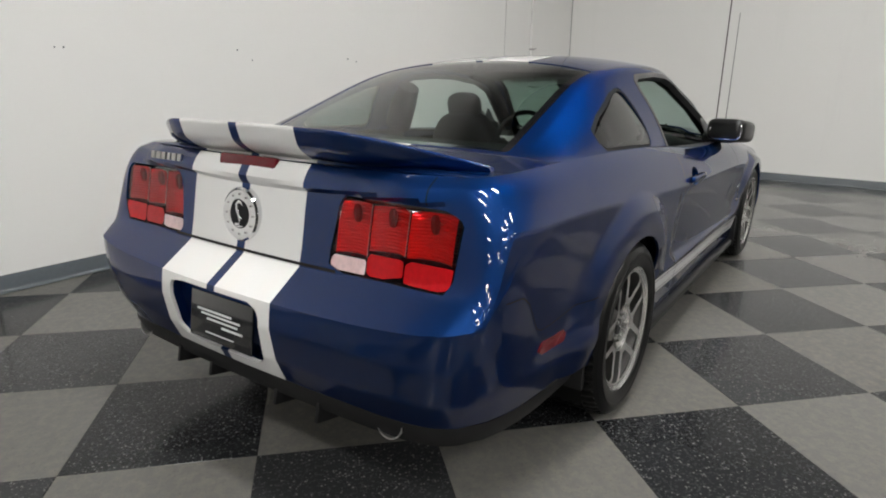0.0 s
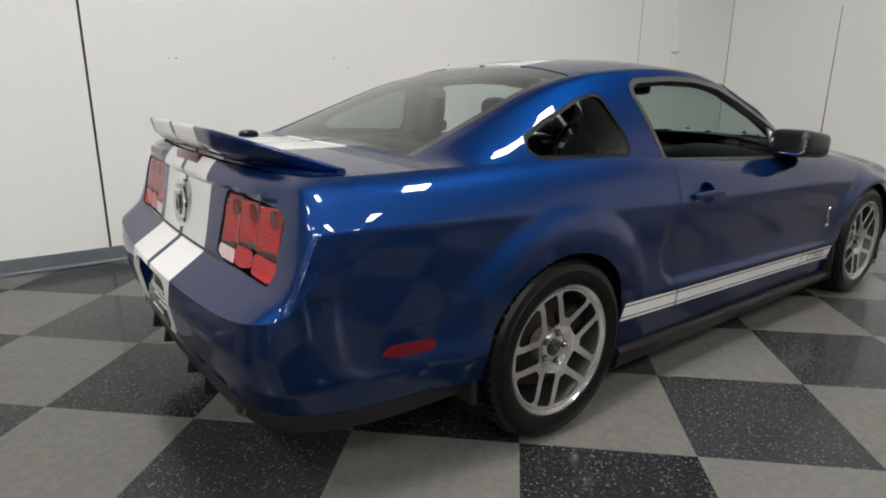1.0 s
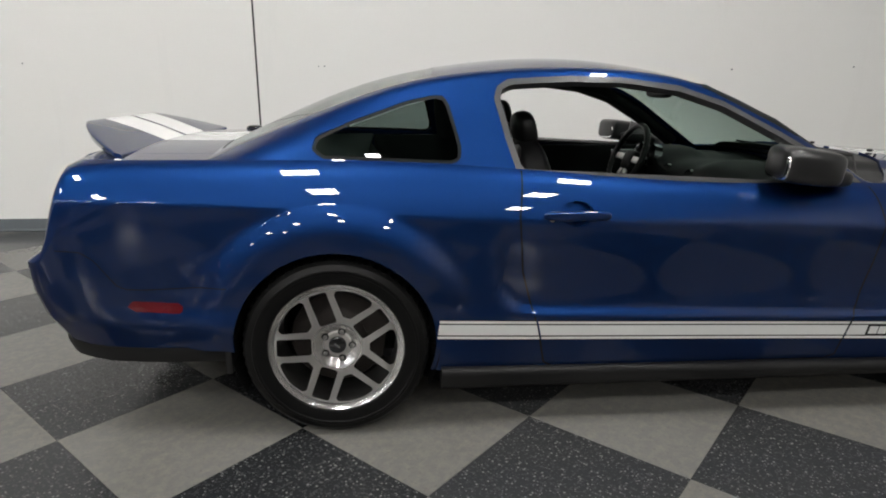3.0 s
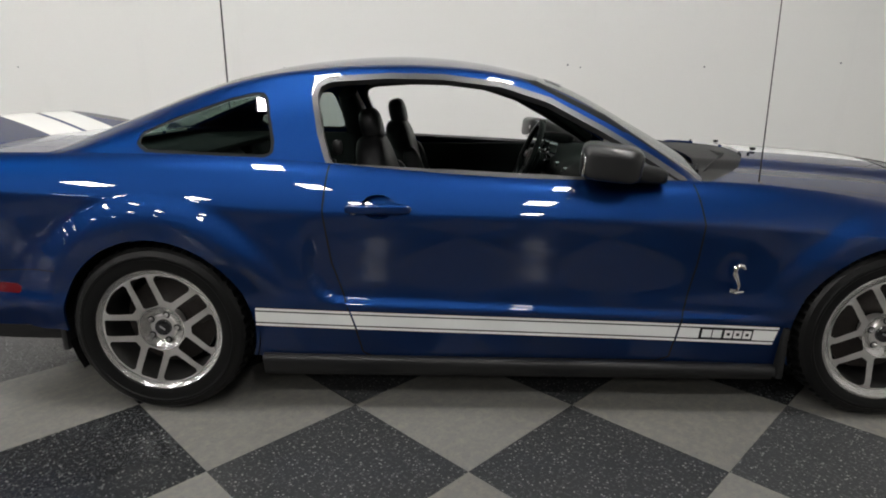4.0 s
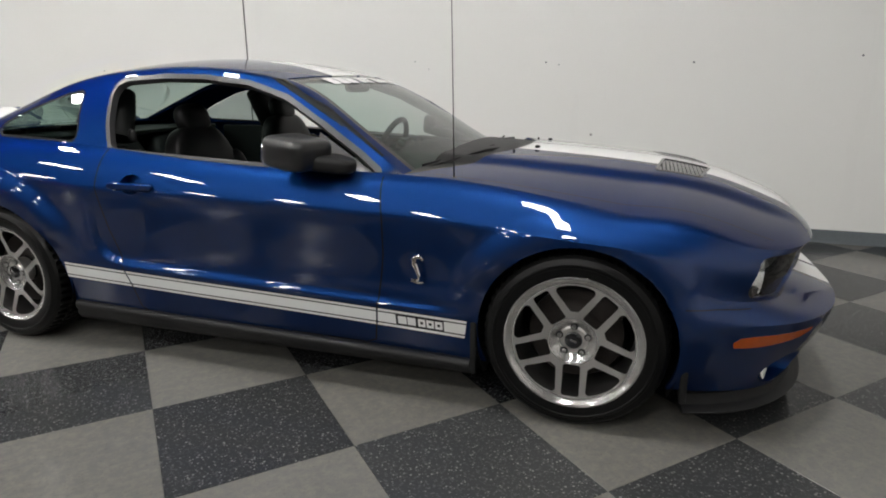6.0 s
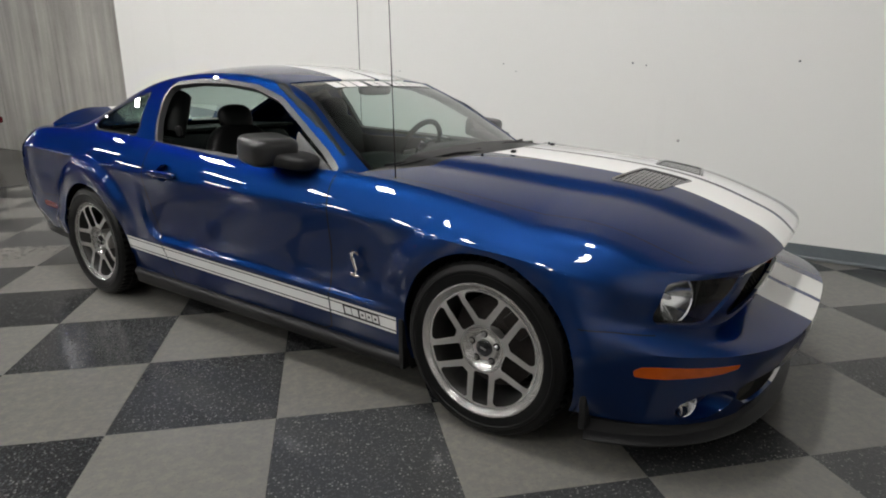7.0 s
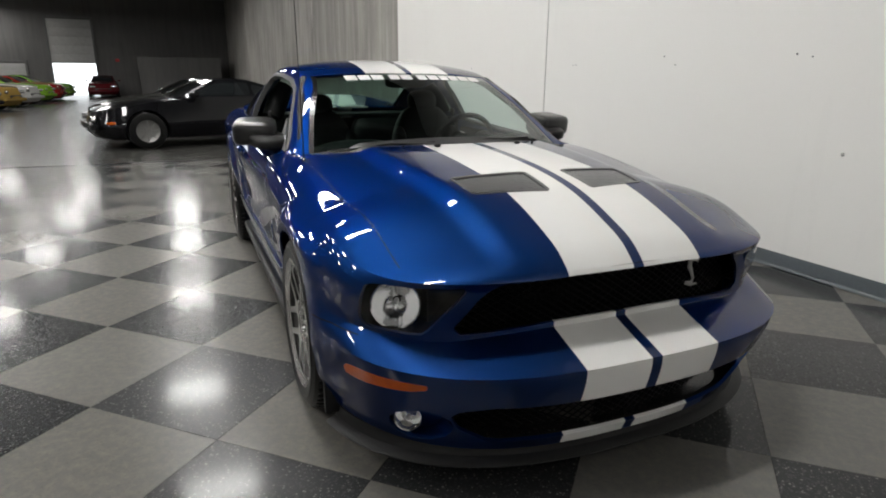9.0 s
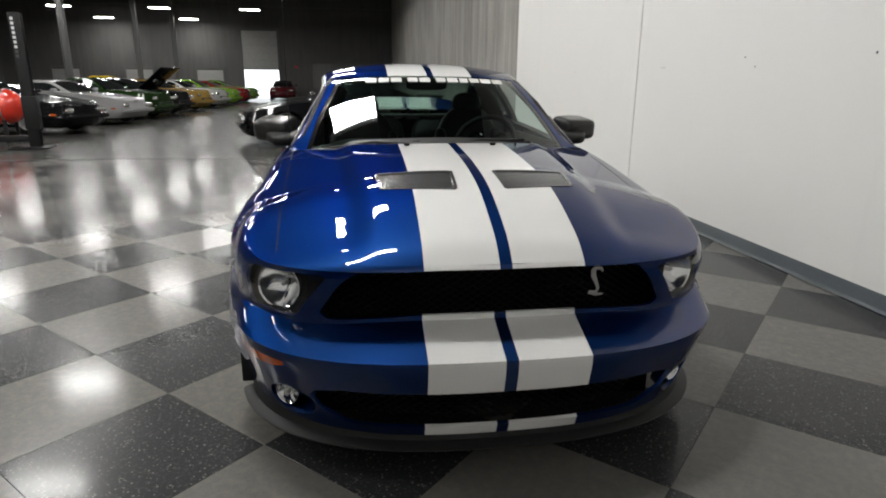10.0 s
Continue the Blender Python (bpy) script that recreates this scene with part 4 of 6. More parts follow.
# Wheels: the axis lies along y, the outer face towards -y.
def tyre(width):
    h = width / 2
    prof = [(0.238, -h + 0.018), (0.246, -h + 0.006), (0.262, -h), (0.285, -h - 0.001), (0.287, -h - 0.003), (0.296, -h - 0.003), (0.298, -h), (0.318, -h + 0.008), (0.33, -h + 0.02), (0.3365, -h + 0.034)]
    for g in (-0.062, -0.022, 0.022, 0.062):
        prof += [(0.3405, g - 0.007), (0.3335, g - 0.0045), (0.3335, g + 0.0045), (0.3405, g + 0.007)]
    prof += [(0.3365, h - 0.034), (0.33, h - 0.02), (0.3, h), (0.262, h), (0.231, h - 0.018)]
    n = 168
    t = np.linspace(0, 2 * np.pi, n, endpoint=False)
    r, a = np.array(prof, float).T
    R = np.tile(r, (n, 1))
    tread = (r > 0.3355)
    odd = (np.arange(n) % 3 == 0)
    shoulder = np.abs(a) > 0.065
    R[np.ix_(odd, tread & shoulder)] -= 0.013
    odd2 = (np.arange(n) % 3 == 1)
    R[np.ix_(odd2, tread & ~shoulder)] -= 0.007
    g = np.stack([R * np.cos(t)[:, None], np.tile(a, (n, 1)), R * np.sin(t)[:, None]], -1)
    bm = sheet(g, True)
    bmesh.ops.recalc_face_normals(bm, faces=bm.faces)
    return face_out(bm, (0, 0, 0))


def wheel_face():
    """The machined face: a dished plate with a window within and beside each of five pairs of spokes."""
    r = np.concatenate([np.linspace(0.04, 0.2, 34), np.linspace(0.204, 0.2465, 9), [0.2485]])
    f = cubic((0.04, 0.06, 0.078, 0.1, 0.15, 0.2, 0.232, 0.242, 0.2485), (-0.079, -0.087, -0.1, -0.107, -0.112, -0.1155, -0.12, -0.1275, -0.126))(r)
    t = np.linspace(0, 2 * np.pi, 240, endpoint=False)
    g = np.stack([np.sin(t)[:, None] * r, np.tile(f, (240, 1)), -np.cos(t)[:, None] * r], -1)
    bm = face_out(sheet(g, True), (0, 0.5, 0))
    within = polygon_side([(-0.0225, 0.098), (0.0225, 0.098), (0.0235, 0.202), (-0.0235, 0.202)])
    beside = polygon_side([(-0.009, 0.125), (0.009, 0.125), (0.058, 0.189), (0.057, 0.195), (0.03, 0.203), (0, 0.206), (-0.03, 0.203), (-0.057, 0.195), (-0.058, 0.189)])

    def side(p):
        rad = math.hypot(p.x, p.z)
        if rad < 0.06 or rad > 0.222:
            return 1.0
        a = math.atan2(p.x, -p.z)
        u = (a + math.pi / 5) % (2 * math.pi / 5) - math.pi / 5
        w = a % (2 * math.pi / 5) - math.pi / 5
        return min(within(rad * math.sin(u), rad * math.cos(u)) - 0.0085, beside(rad * math.sin(w), rad * math.cos(w)) - 0.0095)

    lift(bm, side).free()
    single = [[] for _ in range(10)]
    for q in bm.faces:
        c = q.calc_center_median()
        single[int((math.atan2(c.x, -c.z) % (2 * math.pi)) / (math.pi / 5)) % 10].append(q)
    out = []
    for q in single:
        b = copied(q)
        y0 = min(v.co.y for v in b.verts)
        c = b.copy()
        bmesh.ops.solidify(c, geom=c.faces[:], thickness=0.026)
        if min(v.co.y for v in c.verts) < y0 - 0.01:
            c = b.copy()
            bmesh.ops.solidify(c, geom=c.faces[:], thickness=-0.026)
        out.append(c)
    return out


wheel_rim = lathe([(0.2, 0.1), (0.225, 0.122), (0.236, 0.12), (0.23, 0.1), (0.208, 0.08), (0.203, -0.04), (0.207, -0.085), (0.215, -0.105), (0.236, -0.112), (0.24, -0.118), (0.2405, -0.123)], segments=96)
spokes = wheel_face()
hub_bm = lathe([(0.0, -0.086), (0.03, -0.086), (0.046, -0.087), (0.055, -0.08), (0.062, -0.06), (0.062, -0.03)], segments=60)
cap_bm = lathe([(0.0, -0.0985), (0.026, -0.0975), (0.031, -0.0945), (0.032, -0.085)], segments=40)
mark_bm = placed(block(-0.012, 0.012, -0.0995, -0.098, -0.003, 0.003), pose(0, 0, 0, 0, 20, 0))
nut_bm = lathe([(0.0, -0.104), (0.006, -0.1035), (0.0085, -0.1), (0.0095, -0.085)], segments=6)
well_bm = lathe([(0.0, -0.0905), (0.0125, -0.0915), (0.0135, -0.0905)], segments=24)
disc_bm = lathe([(0.06, -0.02), (0.085, -0.022), (0.1, -0.012), (0.172, -0.012), (0.173, 0.012), (0.1, 0.012)], segments=72)
caliper_bm = placed(block(-0.05, 0.05, -0.05, 0.05, -0.045, 0.045, 0.012), pose(0.11, 0, 0.1, 0, 45, 0))


def build_wheel(width, track):
    w = part("wheel", placed(wheel_rim.copy(), Matrix.Diagonal((1.035, 1, 1.035, 1))), barrel_alloy, car, "polished alloy wheel with five pairs of spokes")
    part("tyre", placed(tyre(width), Matrix.Diagonal((0.981, 1, 0.981, 1))), tyre_rubber, w, "black low-profile tyre", 22)
    for s in spokes:
        part("spoke", s.copy(), alloy, w, "", 32)
    part("hub", hub_bm.copy(), alloy_grey, w)
    part("centre_cap", cap_bm.copy(), gloss_black, w, "black centre cap")
    part("cap_mark", mark_bm.copy(), steel, w, "", 0)
    for k in range(5):
        m = pose(0, 0, 0, 0, 72 * k + 36, 0) @ Matrix.Translation((0, 0, -0.053))
        part("wheel_nut", placed(nut_bm.copy(), m), steel, w)
        part("nut_well", placed(well_bm.copy(), m), black_line, w)
    part("brake_disc", disc_bm.copy(), iron, w, "rust-tinged brake disc")
    part("brake_caliper", caliper_bm.copy(), iron, w)
    return w


WHEEL_Y = 0.767
w1 = build_wheel(0.272, 1.0)
w2 = build_wheel(0.255, 1.0)
w1.matrix_basis, w2.matrix_basis = pose(-AXLE, -WHEEL_Y, 0.334, 0, 19, 0), pose(AXLE, -WHEEL_Y, 0.334, 0, 0, 0)
for w, x in ((w1, -AXLE), (w2, AXLE)):
    c = copy_thing(w, pose(x, WHEEL_Y, 0.334, 0, 20, 180))
for x in (-AXLE, AXLE):
    for s in (-1, 1):
        t = np.linspace(radians(-28), radians(208), 40)
        g = np.array([[(x + 0.372 * math.cos(a), s * y, WHEEL_Z + 0.372 * math.sin(a)) for y in (0.5, 0.86)] for a in t])
        liner = sheet(g)
        inner = sheet(np.array([[(x + r * math.cos(a), s * 0.5, WHEEL_Z + r * math.sin(a)) for r in (0.02, 0.372)] for a in t]))
        part("wheel_liner", join(liner, inner), under_black, car, "", 180)

# Underside, sills, splitter and rear valance.
part("underbody", join(block(-2.2, 2.0, -0.5, 0.5, 0.16, 0.3), block(-0.96, 0.96, -0.8, 0.8, 0.16, 0.26)), under_black, car, "", 0)
for s in (-1, 1):
    rows = []
    for x in np.linspace(-0.985, 0.975, 40):
        e = float(ease(-0.99, -0.94, x) * (1 - ease(0.93, 0.98, x)))
        top = 0.226 - 0.016 * (x + 0.95)
        prof = [(0.83, top + 0.004), (0.858, top), (0.868, top - 0.012), (0.868, top - 0.03), (0.86, top - 0.042), (0.858, 0.158), (0.845, 0.137), (0.8, 0.135), (0.78, 0.16)]
        rows.append([(x, s * y, z) for y, z in prof])
    bm = sheet(np.array(rows), False, True)
    bmesh.ops.holes_fill(bm, edges=[e for e in bm.edges if e.is_boundary])
    bmesh.ops.recalc_face_normals(bm, faces=bm.faces)
    part("side_skirt", bm, grey_plastic, car, "dark grey plastic sill cover", 60)

low = outline(0)
nose = low[low[:, 0] > 1.72][:, :2]
nose = np.concatenate([nose[::-1] * (1, -1), nose[1:]])


def skirt(ring2d, levels):
    """A wall that follows the body's foot: levels of (shift outwards, height)."""
    d = np.gradient(ring2d, axis=0)
    n = np.stack([d[:, 1], -d[:, 0]], -1)
    n /= np.linalg.norm(n, axis=1)[:, None]
    if (n * ring2d).sum() < 0:
        n = -n
    return np.stack([np.concatenate([ring2d + n * o, np.full((len(ring2d), 1), z) if np.isscalar(z) else np.array(z)[:, None]], 1) for o, z in levels], 1)


g = skirt(nose, ((-0.03, 0.175), (-0.004, 0.172), (-0.002, 0.15), (0.004, 0.135), (0.034, 0.126), (0.039, 0.12), (0.034, 0.113), (-0.06, 0.109)))
part("front_splitter", face_out(sheet(g), (1.6, 0, 0.13)), black_plastic, car, "dark grey plastic splitter below the nose", 50)
tail = low[low[:, 0] < -1.72]
tz = tail[:, 2]
tail = tail[:, :2]
tail2, tz2 = np.concatenate([tail * (1, -1), tail[::-1][1:]]), np.concatenate([tz, tz[::-1][1:]])
tail2, tz2 = tail2[::-1], tz2[::-1]
g = skirt(tail2, ((-0.02, tz2 + 0.01), (0.003, tz2 + 0.002), (0.002, tz2 - 0.02), (-0.012, tz2 - 0.058), (-0.03, tz2 - 0.064), (-0.2, tz2 - 0.05)))
part("rear_valance", face_out(sheet(g), (-1.7, 0, 0.4)), black_plastic, car, "black plastic valance under the rear bumper", 50)
for y in (-0.34, -0.16, 0.16, 0.34):
    part("diffuser_fin", placed(block(-0.06, 0.03, -0.007, 0.007, -0.06, 0.03, 0.003), pose(-2.35, y, 0.31, 0, 12, 0)), black_plastic, car)
for s in (-1, 1):
    prof = [(0.036, 0.16), (0.042, -0.02), (0.045, -0.05), (0.044, -0.056), (0.0405, -0.055)]
    b = lathe(prof, "x", 36)
    for v in b.verts:
        if v.co.x < -0.03:
            v.co.x += v.co.z * 0.25
    part("exhaust_tip", placed(b, pose(-2.33, s * 0.585, 0.34, 0, -4, 0)), steel, car, "polished steel exhaust tip")
    part("exhaust_bore", placed(lathe([(0.0, 0.05), (0.036, 0.05), (0.0395, -0.03), (0.041, -0.03), (0.041, 0.08)], "x", 30), pose(-2.33, s * 0.585, 0.34, 0, -4, 0)), under_black, car)
for x0, s in ((-1.74, 1), (-1.74, -1), (1.742, -1), (1.742, 1), (0.99, -1), (0.99, 1)):
    part("mud_guard", block(x0 - 0.012, x0 + 0.012, s * 0.72, s * 0.875, 0.15 if x0 > 0 else 0.24, 0.36, 0.008), black_plastic, car, "")

# Inside of the nose: dark box behind the openings, and the mesh in them.
part("nose_backing", block(1.7, 1.99, -0.6, 0.6, 0.14, 0.675), under_black, car, "", 0)


def lattice(shape, y_reach, z0, z1, dy, dz, depth):
    bm = bmesh.new()
    rows = int((z1 - z0) / dz) + 2
    cols = int(2 * y_reach / dy) + 2
    for j in range(rows):
        for i in range(cols):
            y, z = -y_reach + i * dy + (j % 2) * dy / 2, z0 + j * dz
            pts = [(y - dy / 2, z), (y, z - dz), (y + dy / 2, z), (y, z + dz)]
            if shape(y, z) < 0.012:
                bm.faces.new([bm.verts.new((depth(a, b), a, b)) for a, b in pts])
    bmesh.ops.remove_doubles(bm, verts=bm.verts, dist=0.0005)
    return bm


mesh_up = lattice(grille_shape, 0.6, 0.5, 0.7, 0.036, 0.0115, lambda y, z: 2.1 - 0.3 * y * y)
gr = part("grille", mesh_up, mesh_black, car, "black diamond-mesh grille", 0)
mod = gr.modifiers.new("wire", "WIREFRAME")
mod.thickness, mod.use_even_offset = 0.008, False
mesh_low = lattice(intake_shape, 0.62, 0.18, 0.35, 0.036, 0.0115, lambda y, z: 2.14 - 0.45 * y * y)
gr2 = part("lower_grille", mesh_low, mesh_black, car, "black mesh in the lower intake", 0)
mod = gr2.modifiers.new("wire", "WIREFRAME")
mod.thickness, mod.use_even_offset = 0.008, False


def snake_shape(scale=1.0):
    """A small raised S-shaped emblem, upright in the xz plane, proud towards -y."""
    path = [(0.02, 0, 0.034), (0.012, 0, 0.045), (-0.004, 0, 0.047), (-0.013, 0, 0.036), (-0.012, 0, 0.018), (-0.002, 0, -0.004), (0.006, 0, -0.026), (0.002, 0, -0.04), (-0.012, 0, -0.043), (-0.024, 0, -0.038)]
    body_b = tube([Vector(p) * scale for p in path], [r * scale for r in (0.003, 0.007, 0.0085, 0.0095, 0.0095, 0.007, 0.0055, 0.006, 0.007, 0.003)], 10)
    foot = tube([Vector(p) * scale for p in ((-0.026, 0, -0.046), (0.0, 0, -0.05), (0.024, 0, -0.047))], [0.003 * scale, 0.006 * scale, 0.003 * scale], 8)
    b = join(body_b, foot)
    return placed(b, Matrix.Diagonal((1, 0.45, 1, 1)))


part("grille_emblem", placed(snake_shape(0.95), pose(2.085, 0.338, 0.608, 0, 0, 80)), steel, car, "small silver emblem on the grille")
part("fender_emblem", placed(snake_shape(1.05), pose(0.776, -0.889, 0.556, 0, 0, 0)), chrome, car, "small chrome emblem on the fender")
part("fender_emblem", placed(snake_shape(1.05), pose(0.776, 0.889, 0.556, 0, 0, 180)), chrome, car, "small chrome emblem on the fender")

# Headlamps.
for s, f in split_sides(head_faces):
    f2 = f.copy()
    lens = part("headlamp", f, clear_lens, car, "clear headlamp with a round reflector in a black bowl", 180)
    lens.visible_shadow = False
    bmesh.ops.subdivide_edges(f2, edges=f2.edges[:], cuts=1, use_grid_fill=True)
    bowl = recess(f2, Vector((-0.12, -s * 0.04, 0)))
    part("lamp_bowl", bowl, gloss_black, lens, "black inside of the lamp", 60)
    refl = lathe([(0.012, -0.05), (0.022, -0.046), (0.034, -0.039), (0.046, -0.029), (0.056, -0.018), (0.064, -0.007), (0.071, 0.005), (0.0755, 0.008), (0.0765, -0.01)], "x", 96)
    for v in refl.verts:
        if v.co.x < 0.004:
            v.co.x += 0.003 * abs((v.co.y / 0.0135) % 1 - 0.5)
    m = pose(1.95, s * 0.688, 0.588, 0, -3, s * 24)
    part("reflector", placed(refl, m), reflector, lens, "bright round fluted reflector", 20)
    part("bulb_shade", placed(soft_form((-0.034, 0, 0), (0.02, 0.008, 0.009), 0.9), m), steel, lens)
head_faces.free()
for s, f in split_sides(marker_faces):
    m = part("turn_lamp", f, amber_lens, car, "amber turn lamp in the bumper", 180)
    thicken(m, 0.012)
for s, f in split_sides(fog_faces):
    part("fog_lamp_recess", recess(f, Vector((-0.075, 0, 0))), paint, car, "", 50)
    m = pose(2.016, s * 0.676, 0.24, 0, -3, s * 28) @ Matrix.Scale(0.9, 4)
    fl = part("fog_lamp", placed(lathe([(0.0, -0.03), (0.025, -0.024), (0.042, 0.0), (0.047, 0.004), (0.049, -0.01)], "x", 36), m), chrome, car, "round clear fog lamp")
    g2 = part("fog_lens", placed(lathe([(0.0, 0.014), (0.03, 0.01), (0.045, 0.002)], "x", 32), m), clear_lens, fl, "", 180)
    g2.visible_shadow = False
    part("bulb_shade", placed(soft_form((-0.005, 0, 0), (0.012, 0.01, 0.01), 0.9), m), steel, fl)

# Tail lamps: three upright segments a side, each a red window over a ribbed reflector and a bulb, with a plain red foot.
def ribbed_bowl(skin_at, y0, y1, z0, z1):
    """A hollow reflector behind a window of the lamp, with level ribs."""
    rows = []
    for z in np.arange(z0, z1, 0.0022):
        row = []
        for y in np.linspace(y0, y1, 15):
            u = 2 * (y - y0) / (y1 - y0) - 1
            rib = abs((z / 0.0088) % 1 - 0.5) * 0.007
            row.append((skin_at(y, z) + 0.006 + 0.02 * (1 - u * u) + rib, y, z))
        rows.append(row)
    return face_out(sheet(np.array(rows)), (0, 0, 0.84))


for s, f in split_sides(tail_faces):
    bmesh.ops.subdivide_edges(f, edges=f.edges[:], cuts=2, use_grid_fill=True)
    f.normal_update()
    tree = BVHTree.FromBMesh(f)

    def lamp_x(y, z):
        hit = tree.ray_cast(Vector((-4, y, z)), Vector((1, 0, 0)))[0]
        return hit.x if hit else -2.3

    hous = part("tail_lamp", recess(f.copy(), Vector((0.05, 0, 0))), gloss_black, car, "red tail lamp of three upright segments", 60)
    cells = ((0.3, 0.4775), (0.4815, 0.6), (0.604, 0.9))
    reach = ((0.366, 0.4775), (0.4815, 0.6), (0.604, 0.74))
    inset = lambda p: tail_shape(abs(p.y - 0.02), p.z) + 0.007
    for i, (a, b) in enumerate(cells):
        foot = 0.752 if i == 0 else 0.7705
        for z0, z1, mat, lab in ((0.0, foot, clear_lens_white if i == 0 else red_lens, "clear reversing lamp" if i == 0 else ""), (foot + 0.003, 1.2, red_window, "")):
            seg = decal(f, lambda p: max(inset(p), a - abs(p.y - 0.02), abs(p.y - 0.02) - b, z0 - p.z, p.z - z1), -0.004)
            part("lens", seg, mat, hous, lab, 180)
        ya, yb = sorted((0.02 + s * reach[i][0], 0.02 + s * reach[i][1]))
        part("reflector", ribbed_bowl(lamp_x, ya, yb, foot + 0.004, 0.897), lamp_mirror, hous, "ribbed reflector behind the red lens", 0)
        ym = 0.5 * (ya + yb)
        part("bulb", soft_form((lamp_x(ym, 0.86) + 0.018, ym, 0.868), (0.01, 0.012, 0.026), 0.8, nu=16, nv=10), dark_red_lens, hous)
tail_faces.free()
for s, f in split_sides(side_mark_faces):
    thicken(part("side_marker", f, dark_red_lens, car, "red side marker on the rear bumper", 180), 0.01)

# Plate recess, emblem and high brake lamp at the tail.
part("plate_recess", recess(plate_faces, Vector((0.045, 0, 0.0))), paint, car, "recess for the rear plate", 50)
plate = part("plate", placed(block(-0.004, 0.004, -0.153, 0.153, -0.076, 0.076, 0.003), pose(-2.437, 0.045, 0.492, 0, 8, 0)), gloss_black, car, "black dealer plate with pale writing bars")
for z, y, w, h in ((0.02, 0.03, 0.17, 0.007), (0.008, 0.0, 0.19, 0.006), (-0.006, -0.01, 0.15, 0.006), (-0.022, -0.06, 0.1, 0.007), (-0.05, 0.0, 0.14, 0.003)):
    part("writing_bar", placed(block(-0.0055, -0.0042, y - w / 2, y + w / 2, z - h / 2, z + h / 2), pose(-2.437, 0.045, 0.492, 0, 8, 0)), white_vinyl, plate, "", 0)
m = pose(-2.322, 0.044, 0.812, 0, 6, 0)
em = part("tail_emblem", placed(lathe([(0.0, -0.018), (0.045, -0.018), (0.05, -0.02), (0.07, -0.018), (0.078, -0.02), (0.084, -0.014), (0.086, 0.02)], "x", 56), m), chrome, car, "round chrome emblem on the trunk")
part("emblem_centre", placed(lathe([(0.0, -0.0195), (0.044, -0.0195), (0.0445, -0.015)], "x", 40), m), black_line, em)
part("emblem_shape", placed(snake_shape(0.8), m @ pose(-0.02, 0, 0, 0, 0, -90)), chrome, em)
for k in range(12):
    a = 2 * math.pi * k / 12
    part("emblem_mark", placed(block(-0.0205, -0.019, -0.004, 0.004, -0.003, 0.003), m @ pose(0, 0.062 * math.cos(a), 0.062 * math.sin(a))), steel, em, "", 0)
part("brake_lamp", placed(block(-0.012, 0.01, -0.134, 0.134, -0.022, 0.022, 0.009), pose(-2.29, 0.043, 0.97, 0, 12, 0)), dark_red_lens, car, "dark red high brake lamp")
for i, w in enumerate((0.02, 0.022, 0.018, 0.017, 0.021, 0.019)):
    part("trunk_letter", placed(block(-0.006, 0.004, -w * 0.6, w * 0.6, -0.0125, 0.0125, 0.003), pose(-2.302, 0.548 - 0.031 * i, 0.956, 0, 12, 0)), steel, car, "chrome letter block")

# Tail spoiler on its two feet.
def spoiler():
    ys = np.concatenate([np.linspace(-0.706, -0.36, 30), np.linspace(-0.34, 0.34, 25), np.linspace(0.36, 0.706, 30)])
    rows = []
    for y in ys:
        a = abs(y)
        end = (max(0.0, a - 0.34) / 0.372) ** 1.5
        lift_z = 1.086 + 0.006 * (1 - (a / 0.7) ** 2) - 0.087 * end
        lead, zl = -2.085, 1.002 - 0.002 * end
        trail = -2.345 + 0.238 * end
        under = trail + 0.28 * (lead - trail)
        mid = 0.5 * (lead + trail)
        rows.append([(lead, y, zl - 0.012), (lead + 0.004, y, zl - 0.004), (lead - 0.01, y, zl + 0.002), (mid, y, 0.5 * (zl + lift_z) + 0.008 * (1 - end)), (trail + 0.012, y, lift_z + 0.003), (trail, y, lift_z), (trail + 0.008, y, lift_z - 0.03 * (1 - 0.7 * end)), (trail + 0.016, y, lift_z - 0.058 * (1 - 0.72 * end)), (under, y, 0.992 - 0.004 * end), (mid + 0.04, y, 0.975)])
    g = np.array(rows)
    k = np.arange(g.shape[1] + 1)
    ring3 = np.concatenate([g, g[:, :1]], 1)
    fine = np.stack([np.stack([np.interp(np.linspace(0, g.shape[1], 37)[:-1], k, row[:, c]) for c in range(3)], -1) for row in ring3])
    for _ in range(2):
        fine = 0.25 * np.roll(fine, 1, 1) + 0.5 * fine + 0.25 * np.roll(fine, -1, 1)
    bm = sheet(fine, False, True)
    bmesh.ops.holes_fill(bm, edges=[e for e in bm.edges if e.is_boundary])
    bmesh.ops.recalc_face_normals(bm, faces=bm.faces)
    return bm


part("spoiler", spoiler(), paint_striped, car, "blue tail spoiler with white bands", 35)
part("deck_aerial", soft_form((-1.895, 0.56, 1.0), (0.045, 0.03, 0.02), 0.8), gloss_black, car, "small black aerial dome on the trunk lid")


def thick_sheet(bm, by=0.012):
    bmesh.ops.solidify(bm, geom=bm.faces[:], thickness=by)
    return bm


